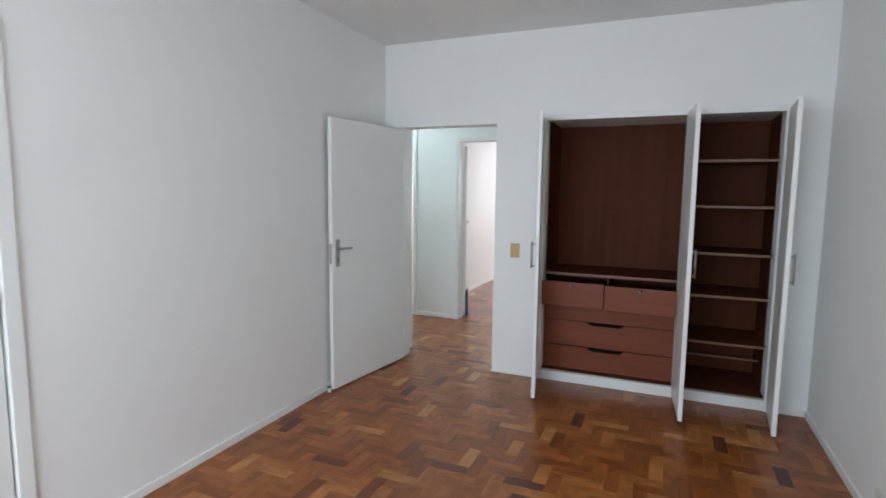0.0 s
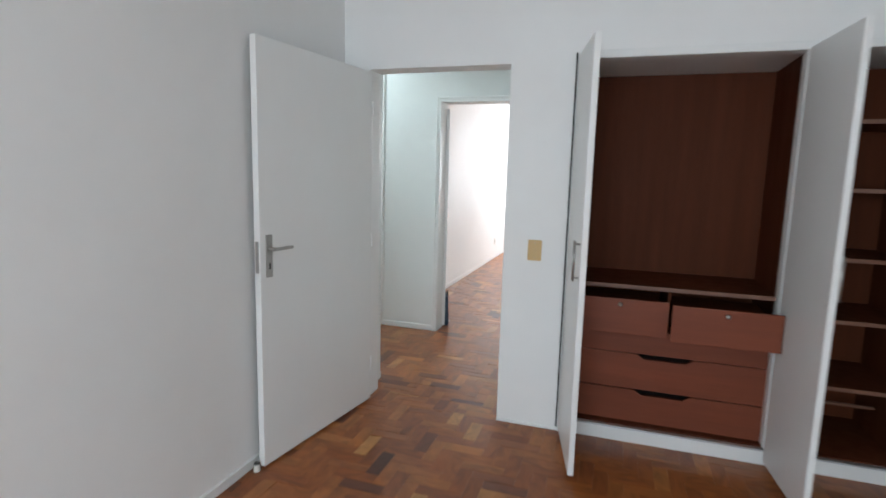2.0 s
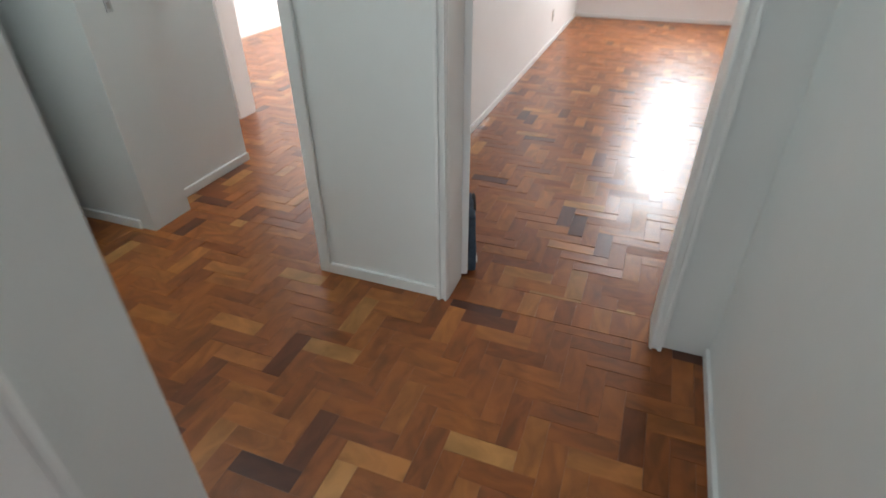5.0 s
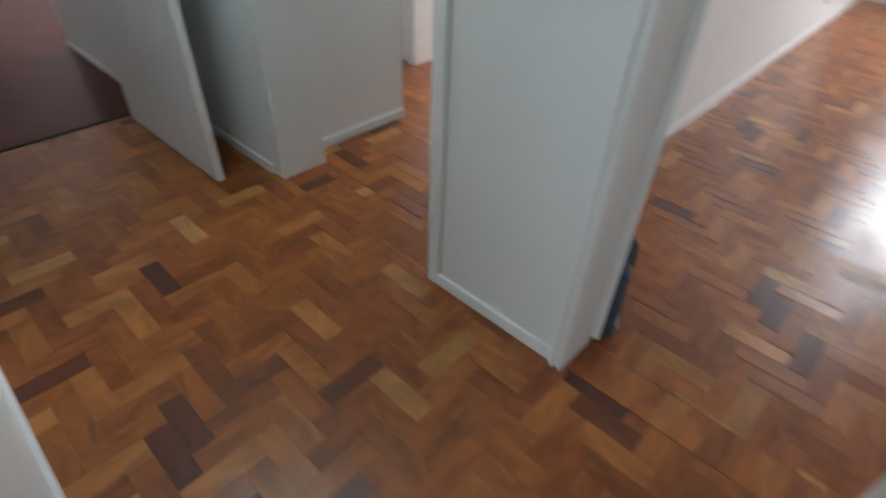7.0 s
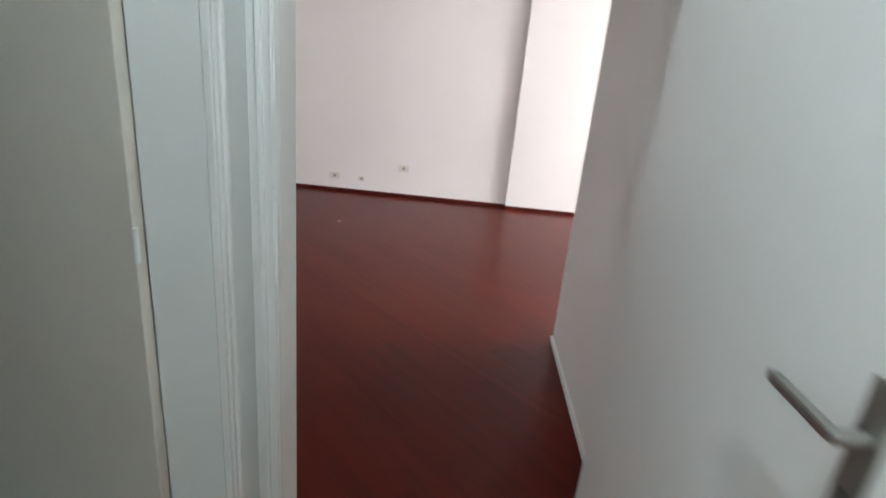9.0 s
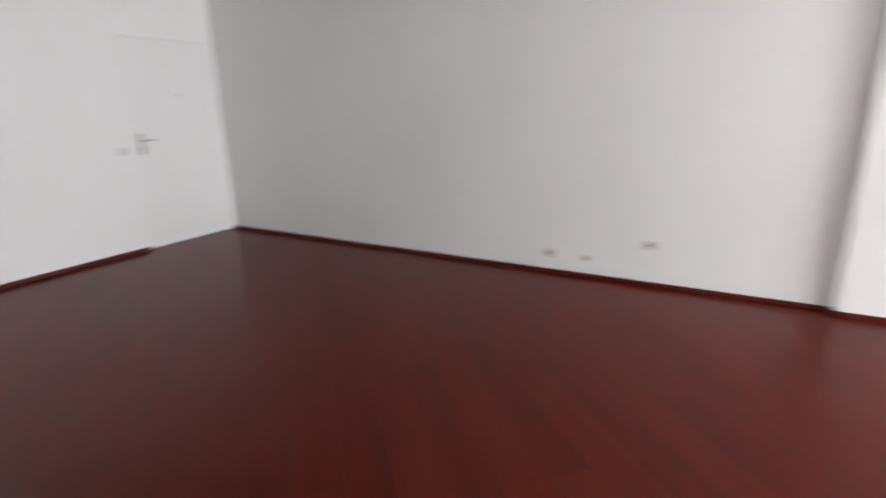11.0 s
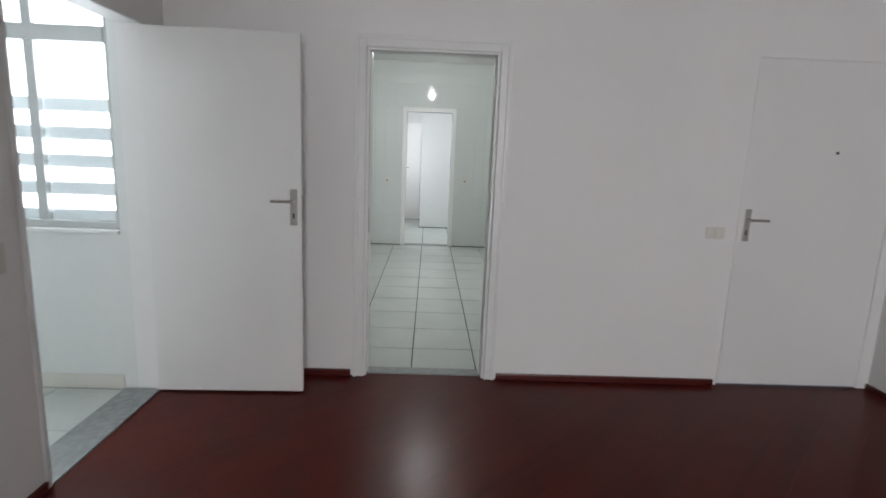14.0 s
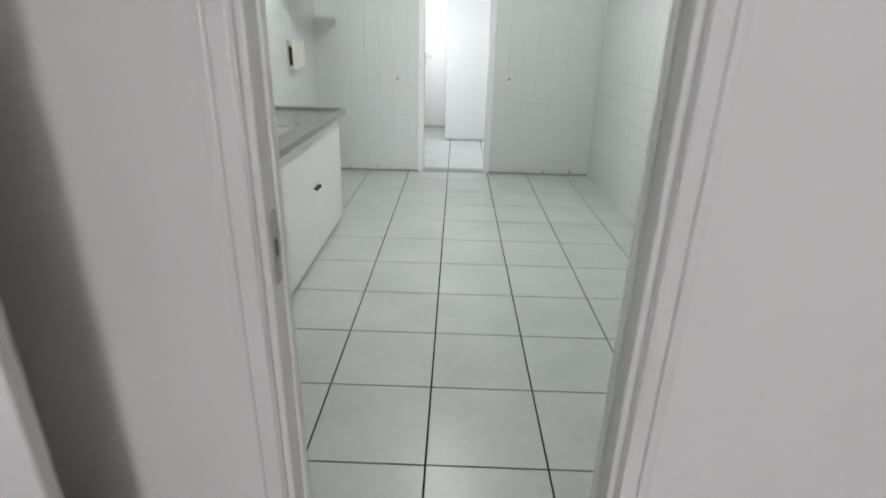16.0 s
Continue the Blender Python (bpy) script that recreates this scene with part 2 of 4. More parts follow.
# ---- the large structure ----
H = 2.79
W = "white painted plaster wall, slightly uneven"
structure("wall_bedroom_north", [
    (-2.55, -2.235, 4.10, 4.25, 0, H), (-2.235, -1.37, 4.10, 4.25, 2.08, H), (-1.37, -0.95, 4.10, 4.25, 0, H),
    (-0.95, 0.65, 4.10, 4.18, 2.09, H), (0.65, 1.06, 4.10, 4.25, 0, H), (0.045, 0.125, 4.10, 4.18, 0.09, 2.09)], M_wall, W, "wall")
structure("wall_bedroom_west", [
    (-2.55, -2.40, -1.85, 0.22, 0, H), (-2.55, -2.40, 0.22, 1.06, 2.10, H), (-2.55, -2.40, 1.06, 4.10, 0, H)], M_wall, W, "wall")
structure("wall_bedroom_east", [(0.91, 1.06, -1.70, 4.10, 0, H)], M_wall, W, "wall")
structure("wall_bedroom_south", [
    (-2.40, -2.20, -1.85, -1.70, 0, H), (0.10, 1.06, -1.85, -1.70, 0, H), (-2.20, 0.10, -1.85, -1.70, 0, 0.95),
    (-2.20, 0.10, -1.85, -1.70, 2.35, H)], M_wall, W, "wall")
structure("wall_hall_east", [(-1.31, -0.97, 4.25, 5.70, 0, H)], M_hallwall, W, "wall")
structure("wall_hall_south", [
    (-3.85, -2.30, 4.25, 4.44, 0, H), (-4.70, -3.85, 4.29, 4.44, 2.10, H), (-4.92, -4.70, 4.29, 4.44, 0, H)], M_hallwall, W, "wall")
structure("wall_far_bedroom_south", [
    (-2.905, -2.30, 5.70, 5.85, 0, H), (-2.30, -1.51, 5.70, 5.85, 2.10, H), (-1.51, 0.60, 5.70, 5.85, 0, H)], M_hallwall,
    "white painted wall end beside a bedroom door", "wall")
structure("wall_far_bedroom_west", [(-2.905, -2.80, 5.85, 12.25, 0, H)], M_wall, W, "wall")
structure("wall_far_bedroom_east", [(0.60, 0.75, 5.70, 12.25, 0, H)], M_wall, W, "wall")
structure("wall_far_bedroom_north", [
    (-2.80, -2.70, 12.10, 12.25, 0, H), (-2.70, -0.95, 12.10, 12.25, 0, 1.02), (-2.70, -0.95, 12.10, 12.25, 2.40, H),
    (-0.95, 0.60, 12.10, 12.25, 0, H)], M_wall, W, "wall")
structure("wall_hall_north", [
    (-4.92, -4.00, 5.69, 6.58, 0, H), (-4.00, -3.87, 5.69, 5.93, 0, H)], M_hallwall,
    "white painted wall block with a projecting corner", "wall")
structure("wall_third_bedroom_south", [
    (-6.33, -4.52, 7.20, 7.35, 0, H), (-4.52, -3.55, 7.20, 7.35, 2.10, H), (-3.55, -2.905, 7.20, 7.35, 0, H)], M_wall, W, "wall")
structure("wall_third_bedroom_west", [(-6.45, -6.33, 5.60, 12.25, 0, H)], M_wall, W, "wall")
structure("wall_third_bedroom_north", [
    (-6.33, -5.50, 12.10, 12.25, 0, H), (-5.50, -3.70, 12.10, 12.25, 0, 1.0), (-5.50, -3.70, 12.10, 12.25, 2.40, H),
    (-3.70, -2.905, 12.10, 12.25, 0, H)], M_wall, W, "wall")
structure("wall_living_east", [
    (-5.04, -4.92, -0.61, -0.21, 0, H), (-5.04, -4.92, -0.21, 0.72, 2.08, H), (-5.04, -4.92, 0.72, 4.52, 0, H),
    (-5.04, -4.92, 4.52, 5.47, 2.10, H), (-5.04, -4.92, 5.47, 7.20, 0, H)], M_wall, W, "wall")
structure("wall_living_north", [(-6.33, -5.04, 5.60, 5.75, 0, H)], M_wall, W, "wall")
structure("wall_living_west", [(-9.80, -9.64, -0.61, 12.25, 0, H), (-9.64, -9.57, 5.47, 12.10, 0, H)], M_wall,
          "white painted wall with a shallow pilaster", "wall")
structure("wall_living_far_north", [
    (-9.64, -8.90, 12.10, 12.25, 0, H), (-8.90, -6.60, 12.10, 12.25, 0, 0.60), (-8.90, -6.60, 12.10, 12.25, 2.50, H),
    (-6.60, -6.45, 12.10, 12.25, 0, H)], M_wall, W, "wall")
structure("wall_living_south", [
    (-9.64, -9.56, -0.61, -0.50, 0, H), (-9.56, -8.59, -0.61, -0.50, 2.11, H), (-8.59, -7.016, -0.61, -0.50, 0, H),
    (-7.016, -6.224, -0.61, -0.50, 2.065, H), (-6.224, -5.04, -0.61, -0.50, 0, H)], M_wall, W, "wall")
structure("wall_tiled_room", [
    (-4.92, -4.87, -0.365, -0.215, 0, H), (-4.87, -3.60, -0.365, -0.215, 0, 0.94), (-4.87, -3.60, -0.365, -0.215, 2.45, H),
    (-3.60, -3.05, -0.365, -0.215, 0, H), (-3.20, -3.05, -0.215, 2.35, 0, H), (-4.92, -3.20, 2.20, 2.35, 0, H)], M_hallwall, W, "wall")
structure("wall_bathroom", [(-2.55, -2.40, 4.25, 4.30, 0, H), (-3.0, -2.85, 2.35, 4.25, 0, H)], M_wall, W, "wall")
structure("wall_kitchen_east", [(-5.10, -4.95, -5.65, -0.61, 0, H)], M_wgrout, "kitchen wall behind glazed tiles", "wall")
structure("wall_kitchen_west", [(-8.27, -8.12, -5.65, -0.61, 0, H)], M_wgrout, "kitchen wall behind glazed tiles", "wall")
structure("wall_kitchen_south", [
    (-8.12, -6.94, -5.65, -5.50, 0, H), (-6.94, -6.25, -5.65, -5.50, 2.06, H), (-6.25, -5.10, -5.65, -5.50, 0, H)], M_wgrout,
    "kitchen wall behind glazed tiles", "wall")
# the opening on the east side, out of view, is added for the niche lamp
structure("wall_laundry", [
    (-8.35, -6.45, -7.65, -7.52, 0, H), (-6.60, -6.45, -8.75, -7.65, 0, H), (-6.60, -5.70, -8.90, -8.75, 0, H), (-5.85, -5.70, -8.75, -8.35, 0, H), (-5.85, -5.70, -8.35, -6.25, 0, 0.95), (-5.85, -5.70, -8.35, -6.25, 2.35, H), (-5.85, -5.70, -6.25, -5.65, 0, H),
    (-8.35, -8.20, -7.52, -5.65, 0, 0.95), (-8.35, -8.20, -7.52, -5.65, 2.35, H)], M_wtile2, "white glazed laundry wall", "wall")
structure("ceiling", [(-9.80, 1.06, -8.90, 12.25, H, H + 0.12)], M_ceiling, "flat white painted ceiling", "ceiling")
structure("ground", [(-80, 80, -80, 80, -3.2, -3.1)], M_ground, "grey concrete ground of the courtyard", "ground")

# ---- trim ----


def casing(name, axis, face, a, b, top, side, mat=None, w=0.06, t=0.016, bead=False):
    """Door casing on a wall face. axis 'y': the wall is the plane y = face and the opening runs from x = a to b."""
    lo, hi = (face, face + t) if side > 0 else (face - t, face)
    bx = []
    for u0, u1, z0, z1 in ((a - w, a, 0, top + w), (b, b + w, 0, top + w), (a, b, top, top + w)):
        bx.append((u0, u1, lo, hi, z0, z1) if axis == "y" else (lo, hi, u0, u1, z0, z1))
    if bead:
        q = 0.35 * w
        lo, hi = (face + t, face + t + 0.009) if side > 0 else (face - t - 0.009, face - t)
        for u0, u1, z0, z1 in ((a - w, a - w + q, 0, top + w), (b + w - q, b + w, 0, top + w), (a - w + q, b + w - q, top + w - q, top + w), (a - 0.012, a - 0.003, 0, top), (b + 0.003, b + 0.012, 0, top)):
            bx.append((u0, u1, lo, hi, z0, z1) if axis == "y" else (lo, hi, u0, u1, z0, z1))
    return structure(name, bx, mat or M_trim, "white enamelled door casing", "door casing", bevel=0.004)


casing("trim_bedroom_door_hall_side", "y", 4.25, -2.235, -1.37, 2.08, 1, w=0.025)
casing("trim_side_door", "x", -2.40, 0.22, 1.06, 2.10, 1)
casing("trim_far_bedroom_door", "y", 5.70, -2.30, -1.51, 2.10, -1, w=0.045, t=0.02, bead=True)
casing("trim_living_door", "x", -4.92, 4.52, 5.47, 2.10, 1, w=0.045, t=0.03, bead=True)
casing("trim_bathroom_door", "y", 4.44, -4.70, -3.85, 2.10, 1, w=0.05, t=0.02, bead=True)
casing("trim_kitchen_door", "y", -0.50, -7.016, -6.224, 2.065, 1, w=0.07, t=0.018, bead=True)
casing("trim_laundry_door", "y", -5.50, -6.94, -6.25, 2.06, 1, w=0.06, t=0.02)
casing("trim_tiled_room_door", "x", -5.04, -0.21, 0.72, 2.08, -1, w=0.022, t=0.012)
casing("trim_third_bedroom_door", "y", 7.20, -4.52, -3.55, 2.10, -1, w=0.07, t=0.03)
structure("trim_pier_edge", [(-2.907, -2.855, 5.684, 5.70, 0, H)], M_trim, "white rounded corner moulding", "moulding", bevel=0.006)
structure("trim_kitchen_jamb", [(-6.240, -6.224, -0.612, -0.495, 0, 2.065), (-7.016, -7.000, -0.612, -0.495, 0, 2.065), (-7.0, -6.24, -0.612, -0.495, 2.050, 2.065)], M_trim,
          "white enamelled door jamb lining", "door casing", bevel=0.003)
structure("trim_kitchen_stop", [(-6.248, -6.240, -0.59, -0.56, 0, 2.050), (-7.000, -6.992, -0.59, -0.56, 0, 2.050)], M_trim,
          "white door stop bead", "door casing", bevel=0.003)
structure("trim_wardrobe_frame", [(-1.01, -0.95, 4.085, 4.10, 0, 2.13), (0.65, 0.70, 4.085, 4.10, 0, 2.13), (-0.95, 0.65, 4.085, 4.10, 2.09, 2.13),
          (0.052, 0.118, 4.085, 4.10, 0.09, 2.09)], M_trim, "white enamelled wardrobe frame", "trim", bevel=0.003)


def baseboard(name, boxes, mat, label):
    return structure(name, boxes, mat, label, "baseboard", bevel=0.004)


WB = "low white painted baseboard"
baseboard("baseboard_bedroom", [(-2.40, -2.386, -1.70, 0.16, 0, 0.05), (-2.40, -2.386, 1.12, 4.10, 0, 0.05), (0.896, 0.91, -1.70, 4.10, 0, 0.05),
          (-1.37, -1.00, 4.088, 4.10, 0, 0.016), (0.70, 0.896, 4.086, 4.10, 0, 0.05)], M_trim, WB)
baseboard("baseboard_hall", [(-2.855, -2.345, 5.685, 5.70, 0, 0.05), (-1.325, -1.31, 4.28, 5.69, 0, 0.05), (-3.80, -2.30, 4.44, 4.454, 0, 0.05),
          (-4.90, -3.95, 5.676, 5.69, 0, 0.05), (-4.00, -3.984, 5.93, 6.58, 0, 0.05), (-2.919, -2.905, 5.74, 7.20, 0, 0.05)], M_trim, WB)
baseboard("baseboard_far_bedroom", [(-2.80, -2.787, 5.85, 12.10, 0, 0.05), (-2.787, 0.60, 12.086, 12.10, 0, 0.05)], M_trim, WB)
baseboard("baseboard_third_bedroom", [(-6.33, -6.316, 7.35, 12.10, 0, 0.05), (-6.316, -2.905, 12.086, 12.10, 0, 0.05)], M_trim, WB)
RB = "dark red stained wooden baseboard"
baseboard("baseboard_living", [(-9.64, -9.624, -0.50, 5.455, 0, 0.038), (-9.57, -9.554, 5.455, 12.10, 0, 0.038), (-9.624, -9.554, 5.455, 5.47, 0, 0.038),
          (-8.56, -7.10, -0.50, -0.478, 0, 0.042), (-6.14, -5.04, -0.50, -0.478, 0, 0.042),
          (-5.056, -5.04, 0.745, 4.46, 0, 0.038)], M_redtrim, RB)
baseboard("baseboard_living_return", [(-6.45, -5.04, 5.586, 5.60, 0, 0.035)], M_trim, WB)
baseboard("baseboard_tiled_room", [(-4.84, -3.20, -0.215, -0.205, 0, 0.09)], M_platew, "beige ceramic skirting tiles")
foot = [(-8.11, -7.0, -5.492, -5.487, 0, 0.009), (-6.19, -5.11, -5.492, -5.487, 0, 0.009)]
foot += [(x - 0.003, x + 0.003, -5.492, -5.488, 0.009, 0.034 + 0.016 * ((i * 7) % 3)) for i, x in
         enumerate([-7.0 - 0.307 * k for k in range(1, 4)] + [-6.19 + 0.1535 * k for k in range(1, 7)])]
structure("trim_kitchen_foot", foot, M_grout, "dark grout line along the foot of the wall tiles", "grout")
structure("trim_laundry_foot", [(-8.2, -6.45, -7.52, -7.514, 0, 0.012), (-6.45, -5.85, -8.735, -8.728, 0.15, 0.158)], M_grout, "dark grout line along the foot of the laundry wall", "grout")
baseboard("baseboard_laundry", [(-6.45, -5.85, -8.75, -8.735, 0, 0.15)], M_stone, "grey ceramic skirting")

# ---- doors ----


def handle_set(leaf, x, side, lever, t, dz=0.0):
    """Long-plate lever handle on one face of a leaf."""
    y = side * t / 2
    bm = bmesh.new()
    box(bm, x - 0.02, x + 0.02, min(y, y + side * 0.007), max(y, y + side * 0.007), 0.985 + dz, 1.190 + dz, 0.003)
    h = part("handle_plate", bm, M_chrome, leaf, "satin chrome long plate")
    bm = bmesh.new()
    rod(bm, (x, y + side * 0.005, 1.122 + dz), (x, y + side * 0.042, 1.122 + dz), 0.009)
    box(bm, min(x, x + lever * 0.115) - 0.006, max(x, x + lever * 0.115) + 0.006, min(y + side * 0.034, y + side * 0.048), max(y + side * 0.034, y + side * 0.048), 1.114 + dz, 1.130 + dz, 0.005)
    part("lever", bm, M_chrome, h)
    bm = bmesh.new()
    box(bm, x - 0.005, x + 0.005, min(y + side * 0.006, y + side * 0.0085), max(y + side * 0.006, y + side * 0.0085), 1.025 + dz, 1.055 + dz, 0.002)
    part("keyhole", bm, M_dark, h)


def door(name, label, hx, hy, rz, w, top=2.06, mat=None, t=0.035, inset=0.055, dz=0.0):
    d = thing(name, label, "door", pose(hx, hy, 0, 0, 0, rz))
    bm = bmesh.new()
    box(bm, 0.004, w, -t / 2, t / 2, 0.012, top, 0.003)
    leaf = part("leaf", bm, mat or M_door, d)
    for s in (1, -1):
        handle_set(leaf, w - inset, s, -1, t, dz)
    bm = bmesh.new()
    box(bm, w - 0.0005, w + 0.0015, -0.010, 0.010, 1.01 + dz, 1.16 + dz, 0.0005)
    part("latch_plate", bm, M_chrome, leaf, "satin chrome latch plate")
    for z in (0.25, 1.05, 1.85):
        bm = bmesh.new()
        rod(bm, (0, t / 2, z - 0.04), (0, t / 2, z + 0.04), 0.0065)
        part("hinge", bm, M_trim, d)
    return d


door("bedroom_door", "white flush door standing open against the bedroom wall", -2.222, 4.09, -97.6, 0.94, dz=-0.028)
door("far_bedroom_door", "white flush door standing open into the far bedroom", -2.292, 5.86, 112.0, 0.745)
door("living_room_door", "white flush door standing open in the hall", -4.965, 5.455, 0.6, 0.925, dz=0.03)
door("tiled_room_door", "white flush door standing open against the living room wall", -5.045, -0.205, 181.8, 0.85, 2.07, inset=0.042, dz=0.04)
door("bathroom_door", "beige grey flush door standing open into the bathroom", -4.69, 4.285, -97.0, 0.78, mat=M_beige)
front = door("front_door", "white flush door, closed, beside the living room corner", -9.5595, -0.516, 0, 0.968, 2.108)
bm = bmesh.new()
rod(bm, (0.40, 0.0165, 1.56), (0.40, 0.021, 1.56), 0.009)
part("peephole", bm, M_dark, next(c for c in front.children if c.name.startswith("leaf")), "small dark peephole")
door("side_door", "white flush door, closed, in the bedroom wall", -2.418, 0.225, 90, 0.825, 2.09)
door("laundry_door", "white flush door, closed, at the end of the laundry", -6.43, -8.73, 0, 0.42, 2.05)

# ---- wardrobe ----


def wardrobe():
    w = thing("wardrobe", "built-in brown wooden wardrobe standing open, white doors", "wardrobe", pose(0, 0, 0))

    def p(name, b, mat, parent=w, label="", bevel=0.002):
        bm = bmesh.new()
        box(bm, *b, bevel)
        return part(name, bm, mat, parent, label)

    p("back_panel", (-0.97, 0.67, 4.695, 4.71, 0.05, 2.13), M_wardrobe)
    p("side_panel", (-0.97, -0.95, 4.18, 4.695, 0.05, 2.13), M_wardrobe)
    p("side_panel", (0.65, 0.67, 4.25, 4.695, 0.05, 2.13), M_wardrobe)
    p("divider", (0.060, 0.110, 4.18, 4.695, 0.09, 2.10), M_wardrobe)
    p("top_panel", (-0.95, 0.65, 4.18, 4.695, 2.10, 2.13), M_ceiling, label="white painted top panel")
    p("bottom_panel", (-0.95, 0.65, 4.12, 4.695, 0.075, 0.092), M_wardrobe)
    pl = p("plinth", (-0.95, 0.65, 4.095, 4.12, 0.0, 0.075), M_trim, label="white painted plinth")
    p("track", (-0.95, 0.65, 4.088, 4.118, 0.077, 0.086), M_alu, pl, "grey metal track")
    # dark strip stands in for the shade in the gap beside the left door
    p("gap_shade_strip", (-1.019, -1.011, 4.080, 4.092, 0.03, 2.12), M_dark, label="dark strip for the shade of the door gap", bevel=0.001)
    for z in (1.77, 1.441, 1.098, 0.783, 0.434):
        s = p("shelf", (0.111, 0.649, 4.185, 4.69, z - 0.011, z + 0.007), M_wardrobe)
        p("edge_band", (0.111, 0.649, 4.180, 4.185, z - 0.012, z + 0.008), M_edge, s, "paler edge band", 0.001)
    p("shoe_rail", (0.111, 0.649, 4.45, 4.465, 0.25, 0.265), M_edge, label="thin pale wooden rail")
    b = p("drawer_top", (-0.949, 0.059, 4.16, 4.69, 0.868, 0.886), M_wardrobe)
    p("edge_band", (-0.949, 0.059, 4.153, 4.16, 0.866, 0.888), M_edge, b, "paler edge band", 0.001)
    p("rail", (-0.949, 0.059, 4.166, 4.186, 0.497, 0.634), M_drawer, label="reddish wooden fixed rail")
    p("upright", (-0.462, -0.446, 4.19, 4.67, 0.636, 0.866), M_wardrobe)
    for x0, x1, y, kx in ((-0.945, -0.466, 4.028, -0.71), (-0.456, 0.046, 3.975, -0.204)):
        d = p("drawer_front", (x0, x1, y, y + 0.02, 0.642, 0.832), M_drawer, bevel=0.003)
        p("drawer_box", (x0 + 0.02, x1 - 0.03, y + 0.0205, y + 0.45, 0.655, 0.79), M_wardrobe, d)
        bm = bmesh.new()
        rod(bm, (kx, y, 0.806), (kx, y - 0.018, 0.806), 0.006)
        bmesh.ops.create_uvsphere(bm, u_segments=12, v_segments=8, radius=0.012, matrix=Matrix.Translation((kx, y - 0.022, 0.806)))
        part("knob", bm, M_chrome, d, "small bright metal knob", True)
    for z0, z1 in ((0.29, 0.494), (0.096, 0.283)):
        bm = bmesh.new()
        # front board with a tapered finger cut in its top edge
        xs = (-0.945, -0.60, -0.565, -0.345, -0.31, 0.056)
        zs = (z1, z1, z1 - 0.026, z1 - 0.026, z1, z1)
        ring = [(x, z) for x, z in zip(xs, zs)]
        for y in (4.165, 4.185):
            top = [bm.verts.new((x, y, z)) for x, z in ring]
            low = [bm.verts.new((x, y, z0)) for x, z in ring]
            for i in range(5):
                bm.faces.new((low[i], low[i + 1], top[i + 1], top[i]))
        bm.verts.ensure_lookup_table()
        n = 12
        for i in range(5):
            bm.faces.new((bm.verts[i], bm.verts[i + 1], bm.verts[n + i + 1], bm.verts[n + i]))
            bm.faces.new((bm.verts[6 + i], bm.verts[6 + i + 1], bm.verts[n + 6 + i + 1], bm.verts[n + 6 + i]))
        for i in (0, 5):
            bm.faces.new((bm.verts[i], bm.verts[6 + i], bm.verts[n + 6 + i], bm.verts[n + i]))
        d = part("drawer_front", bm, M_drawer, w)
        # box in the dark gap colour paints the shade behind the finger cut
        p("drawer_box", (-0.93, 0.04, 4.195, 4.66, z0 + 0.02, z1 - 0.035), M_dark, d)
    for hx, ex, ey, side in ((-0.990, -0.890, 3.58, 1), (0.060, 0.096, 3.588, -1), (0.675, 0.632, 3.588, -1)):
        dx, dy = ex - hx, ey - 4.075
        ln, rz = math.hypot(dx, dy), math.degrees(math.atan2(dy, dx))
        m = pose(hx, 4.075, 0, 0, 0, rz)
        bm = bmesh.new()
        box(bm, 0, ln, -0.014, 0.014, 0.03, 2.098, 0.0025, m)
        d = part("door", bm, M_door, w, "white enamelled wardrobe door, open")
        # outer face: local -y for the left leaf, +y for the others
        s = -side
        bm = bmesh.new()
        for z in (1.00, 1.16):
            rod(bm, m @ Vector((ln - 0.05, s * 0.013, z)), m @ Vector((ln - 0.05, s * 0.042, z)), 0.005)
        rod(bm, m @ Vector((ln - 0.05, s * 0.040, 0.985)), m @ Vector((ln - 0.05, s * 0.040, 1.175)), 0.0065)
        part("handle", bm, M_chrome, d, "pale metal bar handle", True)


wardrobe()

# ---- small fixtures ----


def wall_plate(name, label, x, y, z, rz, mat, w=0.078, h=0.118, kind="switch"):
    """A plate whose face looks along local -y."""
    s = thing(name, label, "light switch" if kind == "switch" else "socket", pose(x, y, z, 0, 0, rz))
    bm = bmesh.new()
    box(bm, -w / 2, w / 2, -0.009, 0, -h / 2, h / 2, 0.004)
    p = part("plate", bm, mat, s)
    bm = bmesh.new()
    if kind == "switch":
        box(bm, -0.008, 0.008, -0.015, -0.0085, -0.014, 0.014, 0.002)
        part("toggle", bm, mat, p)
    else:
        rod(bm, (0, -0.0098, 0), (0, -0.006, 0), 0.016, 16)
        part("socket_insert", bm, M_stone, p)
    for dz in (-h * 0.36, h * 0.36):
        bm = bmesh.new()
        rod(bm, (0, -0.0098, dz), (0, -0.007, dz), 0.003, 8)
        part("screw", bm, M_chrome, p)
    return s


wall_plate("light_switch", "cream plastic toggle switch beside the bedroom door", -1.19, 4.10, 1.052, 0, M_plate)
wall_plate("light_switch", "cream plastic toggle switch on the hall wall", -4.00, 6.20, 1.065, 90, M_plate)
wall_plate("light_switch", "white plastic switch on the living room wall", -5.04, 0.874, 1.02, -90, M_platew)
wall_plate("light_switch", "white plastic switch beside the front door", -8.45, -0.50, 1.03, 180, M_platew, 0.118, 0.075)
wall_plate("light_switch", "white plastic switch on the hall wall by the bathroom", -3.65, 4.44, 1.11, 180, M_platew)
wall_plate("wall_socket", "grey white plastic socket low on the bedroom wall", 0.91, 2.723, 0.162, -90, M_platew, 0.118, 0.075, "socket")
wall_plate("wall_socket", "white plastic socket low on the living room wall", -9.64, 3.465, 0.18, 90, M_platew, 0.118, 0.075, "socket")
